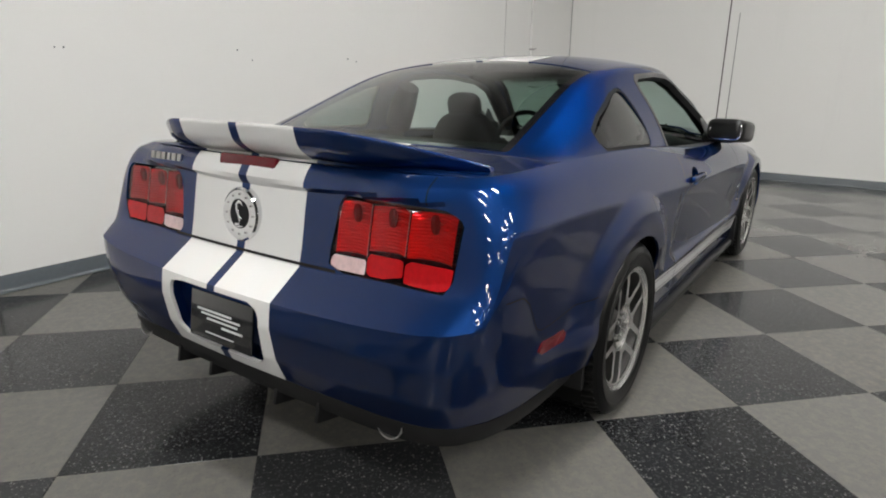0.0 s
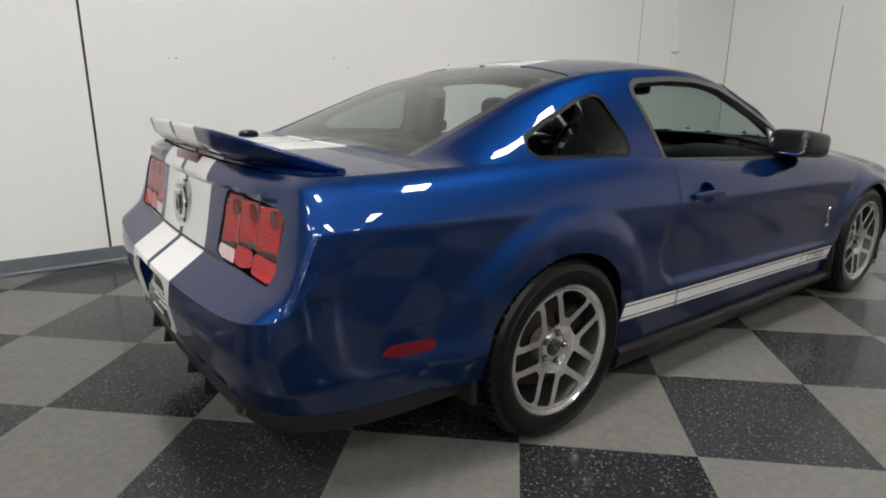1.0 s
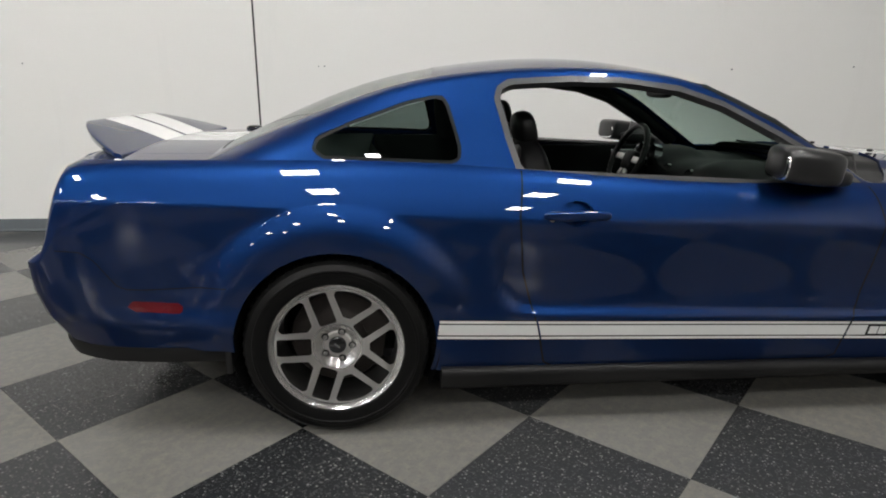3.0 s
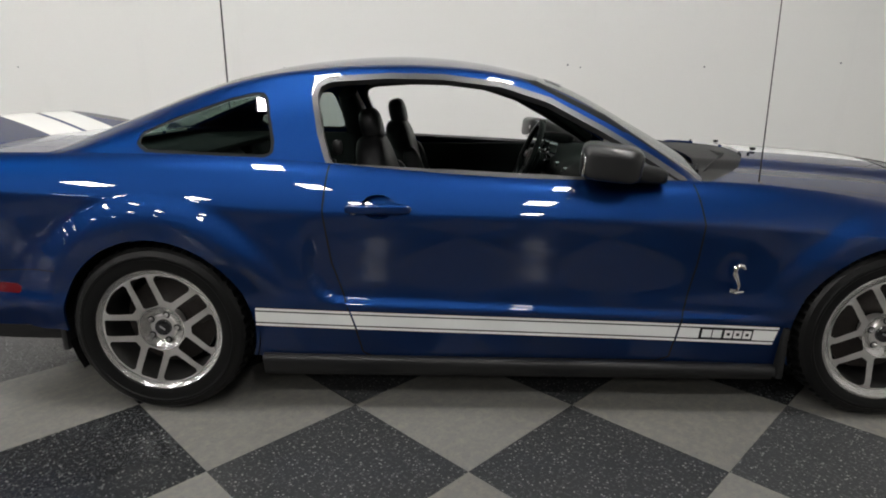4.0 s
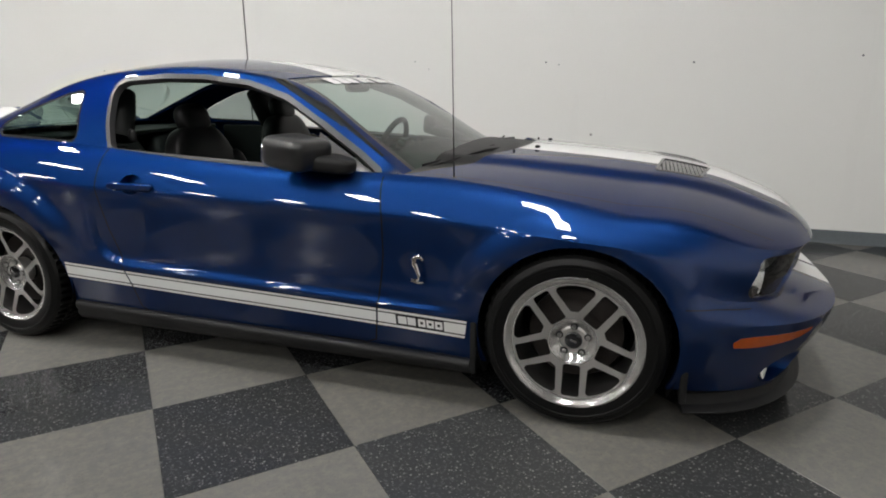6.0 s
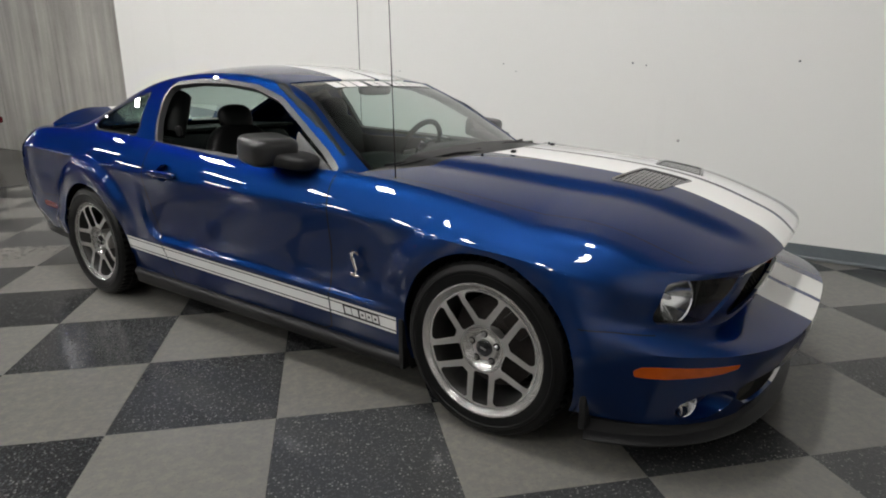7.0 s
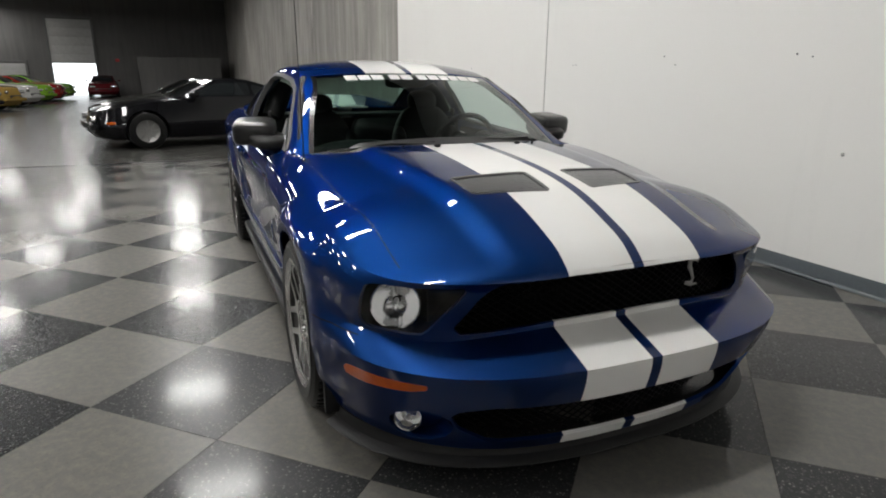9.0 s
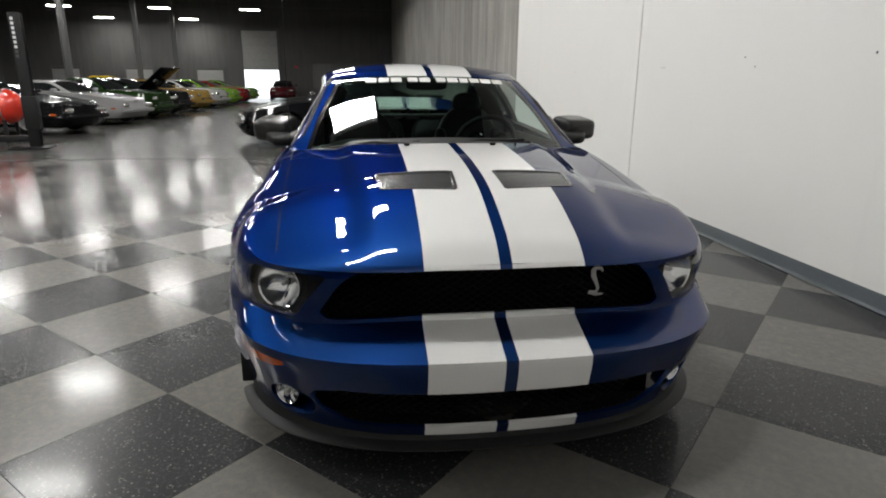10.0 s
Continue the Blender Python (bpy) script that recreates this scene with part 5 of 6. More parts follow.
# Door mirrors, handles, aerial, wipers.
for s, d in ((-1, doors[0]), (1, doors[1])):
    shell = soft_form((0.29, s * 0.878, 0.974), (0.105, 0.106, 0.062), 0.42, pose(0, 0, 0, 0, 6, s * 12))
    for v in shell.verts:
        v.co.z += 0.1 * (v.co.x - 0.29) * (v.co.z - 0.972)/0.06 * -0.22
    mir = part("door_mirror", shell, grey_mirror, d, "dark grey door mirror")
    part("mirror_foot", placed(soft_form((0, 0, 0), (0.135, 0.1, 0.034), 0.55), pose(0.362, s * 0.825, 0.935, 0, 8, s * -20)), black_plastic, mir)
    part("mirror_glass", placed(soft_form((0, 0, 0), (0.006, 0.088, 0.046), 0.5), pose(0.196, s * 0.868, 0.974, 0, 4, s * 10)), mirror_glass, mir)
    # The sail's grey is the wall's reflection put into the colour.
    tri_panel = sheet(np.array([[(0.30, s * 0.768, 0.905), (0.3, s * 0.715, 1.04)], [(0.565, s * 0.785, 0.888), (0.56, s * 0.782, 0.895)]]))
    part("mirror_sail", thick_sheet(tri_panel), sail_wall_sheen, d, "black plastic sail beside the mirror, the wall's reflection painted on in grey", 180)
    hx = -0.523
    bar = soft_form((hx, s * 0.905, 0.807), (0.118, 0.013, 0.017), 0.55, nu=36)
    part("handle", bar, paint, d, "blue door handle")
    part("handle_cup", recess(cups[0 if s < 0 else 1], Vector((0, -s * 0.035, 0))), paint, d, "shaded cup behind the handle", 50)
    part("lock", placed(lathe([(0.0, -0.002), (0.009, -0.002), (0.01, 0.004)], "y", 20), pose(-0.61, s * 0.9, 0.795, 0, 0, 0 if s < 0 else 180)), steel, d)
base = part("aerial", placed(lathe([(0.0, 0.02), (0.012, 0.018), (0.018, 0.008), (0.026, 0.0)], "z", 24), pose(0.875, -0.742, 0.868)), black_plastic, car, "thin black aerial on the fender")
part("mast", tube([(0.875, -0.742, 0.88), (0.87, -0.743, 1.2), (0.862, -0.745, 1.66)], [0.0028, 0.002, 0.0015], 8), black_plastic, base)
for y0, y1, x0, x1 in ((-0.1, -0.6, 0.93, 0.72), (0.45, -0.05, 0.86, 0.9)):
    arm = part("wiper", tube([(x0, y0, 0.937), (x0 - 0.03, (y0 + y1) / 2, 0.95), (x1, y1, 0.937 if y1 > -0.3 else 0.9)], [0.008, 0.006, 0.004], 8), black_plastic, car, "black wiper resting below the windshield")
    part("blade", tube([(x0 - 0.05, y0 - 0.02, 0.948), (x1 - 0.02, y1, 0.944 if y1 > -0.3 else 0.908)], 0.006, 6), black_line, arm)
for y in (-0.2, 0.2):
    part("washer_nozzle", soft_form((1.1, y, 0.957), (0.012, 0.014, 0.007), 0.8, nu=14, nv=8), black_plastic, car)
for y in (-0.33, 0.33):
    part("hood_pin", soft_form((1.02, y, 0.95), (0.006, 0.006, 0.005), 0.9, nu=12, nv=8), black_plastic, car)

# Banner across the top of the windshield, kept as plain bars.
top_faces = [f for f in windshield_top.faces if f.calc_center_median().z > 1.17 and abs(f.calc_center_median().y) < 0.56]
bmesh.ops.subdivide_edges(windshield_top, edges=list({e for f in top_faces for e in f.edges}), cuts=2, use_grid_fill=True)
down = lambda p: p.x - 0.125 + 0.085 * (p.y / 0.58) ** 2
windshield_top.normal_update()
x = -0.46
for w, gap in ((0.055, 0.008), (0.055, 0.008), (0.05, 0.008), (0.046, 0.008), (0.055, 0.008), (0.05, 0.03), (0.055, 0.008), (0.05, 0.03), (0.055, 0.008), (0.055, 0.008), (0.055, 0)):
    w, gap = 1.17 * w, 1.17 * gap
    bar = decal(windshield_top, lambda p: max(x + p.y, -p.y - x - w, 0.03 - down(p), down(p) - 0.1), 0.004)
    part("banner_bar", bar, white_vinyl, ws_ob, "", 180)
    x += w + gap


# ---- cars parked further down the hall ----
def body_curve(x, keys):
    return cubic([k[0] for k in keys], [k[1] for k in keys])(x)


def parked_car(label, colour, top, cabin_x, length=4.6, width=1.8, base=2.65, roof=1.26, hood_up=False, wheel_mat=None, glass=None, rear_wing=False, group="parked cars"):
    """A two-door car of another make: x ahead, from a few measures. top: the height along hood and deck; cabin_x: foot and head of both screens."""
    t = thing("parked_car", label, "car", group)
    coat = car_paint("paint_" + label.split()[0], colour, flake=0.0, coat=0.5)
    hl, hw = length / 2, width / 2
    zt = lambda x: np.interp(x, [k[0] * hl for k in top], [k[1] for k in top])
    levels = ((0.2, 0.95, 0.92), (0.34, 0.985, 0.965), (0.5, 1.0, 1.0), (0.66, 0.99, 0.975), (1.0, 0.955, 0.885))
    nq, nm = 12, 60
    rows = []
    q = np.sin(np.linspace(0, np.pi / 2, nq))
    for f, kx, kw in levels:
        xc, w = hl - 0.55, hw * kw
        ends = xc + (hl * kx - xc) * (1 - q**3.2).clip(0) ** 0.42
        x = np.concatenate([ends, np.linspace(xc, -xc, nm)[1:-1], -ends[::-1]])
        y = np.concatenate([w * q, np.full(nm - 2, w), w * q[::-1]])
        z = 0.2 + (zt(x) - 0.2) * (f - 0.2) / 0.8
        rows.append(np.stack([x, y, z], -1))
    half = np.stack(rows, 1)
    g = np.moveaxis(cubic(np.arange(5), np.moveaxis(half, 1, 0))(np.linspace(0, 4, 17)), 0, 1)
    other = g[::-1][1:-1].copy()
    other[..., 1] *= -1
    ring_b = face_out(sheet(np.concatenate([g, other]), True), (0, 0, 0.5))
    lift(ring_b, lambda p: min(math.hypot(p.x - base / 2, p.z - 0.32), math.hypot(p.x + base / 2, p.z - 0.32)) - 0.365).free()
    edge = g[:, -1]
    xs = np.linspace(-0.999, 0.999, 70) * hl * 0.955
    ey = np.interp(-xs, -edge[:, 0], edge[:, 1])
    lid = np.stack([np.stack([xs, ey * k, zt(xs) + 0.03 * (1 - k * k)], -1) for k in np.linspace(-1, 1, 17)], 1)
    lid_b = face_out(sheet(lid), (0, 0, 0))
    part("body", join(ring_b, lid_b), coat, t, "", 50)
    a, b, c, d = cabin_x
    k4 = np.arange(5)
    mid = np.stack([cubic(k4, (a, b, (b + c) / 2, c, d))(np.linspace(0, 4, 60)), np.zeros(60), cubic(k4, (zt(a) + 0.02, roof - 0.03, roof, roof - 0.02, zt(d) + 0.02))(np.linspace(0, 4, 60))], -1)
    rail = mid.copy()
    rail[:, 1] = cubic(k4, (hw - 0.2, hw - 0.34, hw - 0.33, hw - 0.34, hw - 0.24))(np.linspace(0, 4, 60))
    rail[:, 2] -= 0.03
    belt = rail.copy()
    belt[:, 1], belt[:, 2] = hw - 0.13, zt(belt[:, 0]) - 0.005
    side = [belt + (rail - belt) * w for w in (0, 0.12, 0.5, 0.82, 1.0)]
    over = [np.stack([mid[:, 0], rail[:, 1] * k, mid[:, 2] - 0.03 * k**2], -1) for k in (0.9, 0.6, 0.3, 0)]
    hg = np.stack(side + over, 1)
    hm = hg[:, ::-1][:, 1:].copy()
    hm[..., 1] *= -1
    cab = face_out(sheet(np.concatenate([hg, hm], 1)), (0, 0, 0.8))
    cm = (b + c) / 2
    is_side = lambda p: abs(p.y) > float(np.interp(-p.x, -rail[:, 0], rail[:, 1])) - 0.01
    zr = lambda x: float(np.interp(-x, -rail[:, 0], rail[:, 2]))
    win = lambda p: max(p.z - zr(p.x) + 0.055, float(zt(p.x)) + 0.03 - p.z, abs(p.x - (cm + 0.12)) - (b - d) * 0.42, 0.02 - abs(abs(p.x - (cm - 0.33)))) if is_side(p) else 1.0
    panes = lift(cab, win, -0.004)
    front = lift(cab, lambda p: max(b + 0.03 - p.x, abs(p.y) - (hw - 0.3)) if not is_side(p) else 1.0, -0.003)
    back = lift(cab, lambda p: max(p.x - c + 0.03, abs(p.y) - (hw - 0.34)) if not is_side(p) else 1.0, -0.003)
    part("roof", cab, coat, t, "", 50)
    for nm2, bmx in (("windshield", front), ("rear_window", back)):
        part(nm2, bmx, glass or smoke_glass, t, "", 180)
    for s in (-1, 1):
        part("side_window", copied([f for f in panes.faces if f.calc_center_median().y * s > 0]), glass or smoke_glass, t, "", 180)
    panes.free()
    for x in (-base / 2, base / 2):
        for s in (-1, 1):
            w = part("wheel", placed(lathe([(0.0, -0.085), (0.05, -0.09), (0.06, -0.08), (0.15, -0.085), (0.18, -0.1), (0.195, -0.108), (0.2, -0.1), (0.19, 0.08)], "y", 40), pose(x, s * (hw - 0.13), 0.32, 0, 0, 0 if s < 0 else 180)), wheel_mat or worn_alloy, t)
            part("tyre", placed(lathe([(0.19, -0.1), (0.2, -0.112), (0.26, -0.116), (0.305, -0.105), (0.32, -0.08), (0.32, 0.08), (0.3, 0.11), (0.19, 0.1)], "y", 40), pose(x, s * (hw - 0.13), 0.32, 0, 0, 0 if s < 0 else 180)), tyre_rubber, w)
            for k in range(8):
                part("spoke", placed(block(-0.012, 0.012, -0.1, -0.085, 0.05, 0.185, 0.004), pose(x, s * (hw - 0.13), 0.32, 0, 45 * k, 0) if s < 0 else pose(x, s * (hw - 0.13), 0.32, 0, 45 * k, 180)), wheel_mat or worn_alloy, w)
    part("underbody", block(-hl + 0.3, hl - 0.3, -hw + 0.28, hw - 0.28, 0.16, 0.5), under_black, t, "", 0)
    nose_z = float(zt(hl * 0.93))
    for s in (-1, 1):
        part("headlamp", placed(soft_form((0, 0, 0), (0.04, 0.16, 0.06), 0.5, nu=20, nv=10), pose(hl - 0.075, s * (hw - 0.32), nose_z * 0.82, 0, 0, s * -10)), reflector, t, "clear headlamp")
        part("turn_lamp", soft_form((hl - 0.3, s * (hw - 0.035), 0.47), (0.07, 0.02, 0.022), 0.5, nu=14, nv=8), amber_lens, t, "amber side lamp")
        part("tail_lamp", soft_form((-hl + 0.03, s * (hw - 0.35), float(zt(-hl * 0.93)) * 0.85), (0.03, 0.2, 0.06), 0.5, nu=16, nv=8), dark_red_lens, t)
        mi = part("door_mirror", soft_form((cabin_x[0] - 0.3, s * (hw + 0.03), float(zt(cabin_x[0])) + 0.09), (0.07, 0.09, 0.05), 0.6, nu=16, nv=10), coat, t)
    part("grille", block(hl - 0.05, hl - 0.02, -hw * 0.5, hw * 0.5, nose_z * 0.5, nose_z * 0.68, 0.008), black_plastic, t)
    part("bumper", placed(soft_form((0, 0, 0), (0.09, hw * 0.9, 0.07), 0.45, nu=30, nv=10), pose(hl - 0.06, 0, 0.4)), coat, t)
    if rear_wing:
        part("rear_wing", placed(block(-0.09, 0.09, -hw * 0.82, hw * 0.82, -0.012, 0.012, 0.008), pose(-hl + 0.16, 0, float(zt(-hl * 0.9)) + 0.1, 0, 8, 0)), coat, t)
        for s in (-1, 1):
            part("wing_foot", block(-hl + 0.1, -hl + 0.24, s * hw * 0.7 - 0.02, s * hw * 0.7 + 0.02, float(zt(-hl * 0.9)) - 0.02, float(zt(-hl * 0.9)) + 0.1, 0.006), coat, t)
    if hood_up:
        part("hood", placed(block(0.0, 1.25, -hw + 0.2, hw - 0.2, -0.012, 0.012, 0.008), pose(cabin_x[0] + 0.2, 0, float(zt(cabin_x[0])) + 0.02, 0, -38, 0)), coat, t, "raised hood")
    return t


worn_alloy = plain("worn_alloy", (0.2, 0.2, 0.195), 0.42, 0.8, grain=60)
smoke_glass = plain("smoked_glass", (0.012, 0.014, 0.015), 0.06, coat=1.0, amount=0.05)
WEDGE = ((-1.05, 0.8), (-0.9, 0.86), (-0.5, 0.9), (0.1, 0.9), (0.5, 0.83), (0.85, 0.7), (1.05, 0.58))
ROUND = ((-1.05, 0.66), (-0.9, 0.8), (-0.5, 0.9), (0.1, 0.92), (0.5, 0.86), (0.85, 0.74), (1.05, 0.58))
BOXY = ((-1.05, 0.82), (-0.9, 0.9), (-0.5, 0.94), (0.1, 0.95), (0.5, 0.94), (0.85, 0.88), (1.05, 0.76))
black_car = parked_car("black wedge-shaped coupe with silver wheels on bare concrete", (0.006, 0.006, 0.007), WEDGE, (0.75, 0.05, -0.72, -1.72), 4.3, 1.84, 2.57, 1.235, rear_wing=True)
black_car.matrix_basis = pose(-9.63, -0.72, 0, 0, 0, -77.5)
second = parked_car("dark grey-green wedge coupe parked beside a black one", (0.03, 0.031, 0.028), WEDGE, (0.75, 0.05, -0.72, -1.72), 4.3, 1.84, 2.57, 1.235)
second.matrix_basis = pose(-12.6, -0.95, 0, 0, 0, -77.5)
ROW_Y = -9.1
lineup = (
    ("black low sports coupe parked in a row", (0.006, 0.006, 0.007), ROUND, 1.22, False),
    ("silver rounded sports coupe parked in a row", (0.27, 0.27, 0.27), ROUND, 1.26, False),
    ("dark green muscle coupe parked in a row", (0.012, 0.03, 0.008), BOXY, 1.34, False),
    ("black muscle car with its hood raised in a row", (0.008, 0.008, 0.009), BOXY, 1.34, True),
    ("gold muscle coupe parked in a row", (0.26, 0.17, 0.045), BOXY, 1.34, False),
    ("white coupe parked in a row", (0.36, 0.36, 0.35), BOXY, 1.32, False),
    ("lime green muscle coupe parked in a row", (0.14, 0.27, 0.025), BOXY, 1.36, False),
    ("red coupe parked in a row", (0.2, 0.015, 0.015), BOXY, 1.3, False),
    ("green muscle coupe parked in a row", (0.1, 0.2, 0.03), BOXY, 1.34, False),
)
ROW_X = (-12.6, -16.2, -18.9, -21.3, -24.8, -28.4, -31.6, -34.9, -38.2)
for (label, colour, shape, high, up), x in zip(lineup, ROW_X):
    c = parked_car(label, colour, shape, (0.65, 0.0, -0.75, -1.55), 4.6, 1.82, 2.65, high, up)
    c.matrix_basis = pose(x, ROW_Y, 0, 0, 0, 78 if x > -30 else 84)
van = parked_car("yellow pickup parked behind the row", (0.62, 0.4, 0.02), BOXY, (0.7, 0.2, -0.6, -0.9), 4.9, 1.9, 2.9, 1.52)
van.matrix_basis = pose(-33.0, -14.1, 0, 0, 0, 80)
dark_far = parked_car("dark red car near the dock door", (0.06, 0.008, 0.01), BOXY, (0.65, 0.0, -0.75, -1.55), 4.6, 1.82, 2.65, 1.36)
dark_far.matrix_basis = pose(-43.0, -5.7, 0, 0, 0, 4)

# Lift post and a red tank beside the lane.
post = thing("lift_post", "black steel lift post with a pale lettered strip", "lift post", at=pose(-8.58, -6.43, 0, 0, 0, 12))
part("base_plate", block(-0.32, 0.32, -0.4, 0.25, 0, 0.025, 0.004), black_plastic, post)
part("upright", join(block(-0.1, 0.1, -0.1, -0.08, 0.02, 2.4, 0.004), block(-0.1, -0.085, -0.08, 0.08, 0.02, 2.4, 0.004), block(0.085, 0.1, -0.08, 0.08, 0.02, 2.4, 0.004)), black_plastic, post)
part("carriage", block(-0.12, 0.12, -0.12, 0.12, 0.35, 0.95, 0.02), black_plastic, post)
part("arm", block(-0.08, 0.08, -0.9, -0.1, 0.12, 0.24, 0.02), black_plastic, post)
part("sign_strip", block(0.1, 0.106, -0.09, 0.0, 1.6, 2.36, 0.002), black_plastic, post)
for i in range(9):
    part("letter_bar", block(0.106, 0.109, -0.072, -0.025, 1.63 + 0.08 * i, 1.68 + 0.08 * i, 0.002), vent_plastic if i < 2 else lamp_body, post, "", 0)
tank = thing("air_tank", "red rounded air tank on short black legs", "tank", at=pose(-9.7, -7.75, 0))
part("vessel", placed(lathe([(0.0, -0.62), (0.16, -0.6), (0.28, -0.52), (0.345, -0.38), (0.35, 0.38), (0.28, 0.52), (0.16, 0.6), (0.0, 0.62)], "y", 40), pose(0, 0, 0.72)), plain("red_enamel", (0.55, 0.03, 0.015), 0.2, coat=0.6), tank)
part("rim_band", placed(lathe([(0.352, -0.02), (0.358, -0.015), (0.358, 0.015), (0.352, 0.02)], "y", 40), pose(0, 0.36, 0.72)), steel, tank)
for x in (-0.22, 0.22):
    for y in (-0.35, 0.35):
        part("leg", block(x - 0.025, x + 0.025, y - 0.03, y + 0.03, 0, 0.5, 0.004), black_plastic, tank)
# Low grey partition and small things by the far wall.
piece("partition", block(-44.5, -41.0, -3.4, 1.6, 0, 2.5, 0.01), dark_wall, "grey low partition box by the far wall", "partition", smooth=0)
sign = piece("exit_sign", block(FAR_X + 0.02, FAR_X + 0.08, -5.05, -4.8, 2.3, 2.5, 0.01), plain("red_sign", (0.4, 0.02, 0.02), 0.4), "small red sign on the far wall", "sign")


# ---- inside of the coupe ----
part("cabin_floor", block(-1.2, 0.75, -0.76, 0.76, 0.24, 0.27), carpet, car, "", 0)
part("firewall", block(0.7, 0.74, -0.74, 0.74, 0.25, 0.86), under_black, car, "", 0)
part("rear_bulkhead", placed(block(-0.02, 0.02, -0.66, 0.66, -0.32, 0.32), pose(-1.3, 0, 0.62, 0, -16, 0)), carpet, car, "", 0)
part("parcel_shelf", placed(block(-0.3, 0.3, -0.62, 0.62, -0.012, 0.012, 0.006), pose(-1.55, 0, 0.955, 0, -1, 0)), dash_plastic, car, "dark parcel shelf")
for s in (-1, 1):
    part("door_card", join(block(-0.7, 0.6, s * 0.735, s * 0.765, 0.25, 0.895, 0.012), placed(soft_form((0, 0, 0), (0.42, 0.03, 0.035), 0.6), pose(-0.1, s * 0.715, 0.66))), dash_plastic, car, "black inner door panel")
    part("door_pull", join(tube([(0.21, s * 0.728, 0.845), (0.28, s * 0.712, 0.85), (0.33, s * 0.728, 0.848)], 0.009, 8), block(0.19, 0.35, s * 0.727, s * 0.734, 0.825, 0.87, 0.004)), chrome, car, "bright inner door handle")
    part("quarter_trim", block(-1.25, -0.7, s * 0.69, s * 0.72, 0.25, 0.96, 0.01), dash_plastic, car)
    # Inside of the roof pillars.
    part("pillar_trim", tube([(0.56, s * 0.7, 0.93), (0.3, s * 0.63, 1.1), (0.05, s * 0.565, 1.22), (-0.2, s * 0.555, 1.262)], [0.028, 0.03, 0.03, 0.02], 10), dash_plastic, car)
    part("rear_pillar_trim", tube([(-0.82, s * 0.64, 0.98), (-0.84, s * 0.585, 1.1), (-0.86, s * 0.53, 1.19)], [0.07, 0.07, 0.055], 12), dash_plastic, car)
roof_rows = np.array([[(x, y, float(np.interp(-x, [-0.1, 0.4, 0.95], [1.272, 1.33, 1.285])) - 0.1 * y * y - 0.016) for y in np.linspace(-0.57, 0.57, 15)] for x in np.linspace(0.08, -0.98, 18)])
part("headlining", sheet(roof_rows), dash_plastic, car, "dark headlining", 180)

# Dashboard with two hoods, round vents and a steering wheel on the left.
prof = cubic((0, 1, 2, 3, 4, 5), np.array([(0.82, 0.9), (0.62, 0.905), (0.42, 0.92), (0.29, 0.895), (0.25, 0.8), (0.3, 0.6)]))
rows = []
for y in np.linspace(-0.72, 0.72, 49):
    p = prof(np.linspace(0, 5, 30))
    hump = 0.04 * (math.exp(-(((abs(y) - 0.37) / 0.2) ** 4)))
    rows.append([(a + 0.02 * (y / 0.72) ** 2, y, b + hump * (1 if 0.24 < a < 0.5 else 0.5) - 0.035) for a, b in p])
dash = part("dashboard", face_out(sheet(np.array(rows)), (0.7, 0, 0.6)), dash_plastic, car, "black dashboard with twin cowls and round chrome vents", 60)
for y in (-0.6, -0.12, 0.12, 0.62):
    part("round_vent", placed(lathe([(0.0, 0.012), (0.03, 0.012), (0.036, -0.004), (0.043, -0.006), (0.046, 0.01)], "x", 32), pose(0.262, y, 0.815, 0, 12, 0)), chrome, dash, "round chrome air vent")
    part("vent_bore", placed(lathe([(0.0, 0.004), (0.033, 0.004)], "x", 24), pose(0.262, y, 0.815, 0, 12, 0)), under_black, dash)
for y in (0.29, 0.45):
    part("gauge", placed(lathe([(0.0, 0.02), (0.05, 0.02), (0.056, -0.02), (0.061, -0.022), (0.063, 0.02)], "x", 36), pose(0.262, y, 0.88, 0, 15, 0)), chrome, dash, "chrome-ringed gauge")
cmp_y = np.linspace(0, 2 * math.pi, 49)
wm = pose(0.15, 0.37, 0.86, 0, 22, 0)
st = part("steering_wheel", placed(tube([(0, 0.185 * math.cos(a), 0.185 * math.sin(a)) for a in cmp_y], 0.016, 12), wm), leather, car, "black leather steering wheel with bright spokes")
part("wheel_boss", placed(soft_form((0.03, 0, -0.01), (0.035, 0.07, 0.06), 0.6), wm), dash_plastic, st)
for a in (0, 180, 250, 290):
    part("wheel_spoke", placed(block(-0.006, 0.008, 0.05, 0.18, -0.018, 0.018, 0.005), wm @ pose(0.01, 0, 0, a, 0, 0)), alloy_grey, st)
part("steering_column", placed(lathe([(0.045, 0.03), (0.05, 0.25)], "x", 20), wm), dash_plastic, car)
part("centre_console", block(-0.55, 0.35, -0.11, 0.11, 0.26, 0.56, 0.03), dash_plastic, car)
lever = part("gear_lever", tube([(0.02, 0.03, 0.55), (-0.01, 0.04, 0.7)], 0.009, 8), steel, car)
part("knob", soft_form((-0.012, 0.042, 0.72), (0.025, 0.025, 0.025), 0.9, nu=16, nv=10), white_vinyl, lever, "white gear knob")
mir = part("rear_view_mirror", soft_form((0.13, 0.0, 1.222), (0.02, 0.125, 0.035), 0.5), black_plastic, car, "black rear-view mirror")
part("mirror_stalk", tube([(0.13, 0, 1.225), (0.17, 0, 1.24)], 0.008, 8), black_plastic, mir)


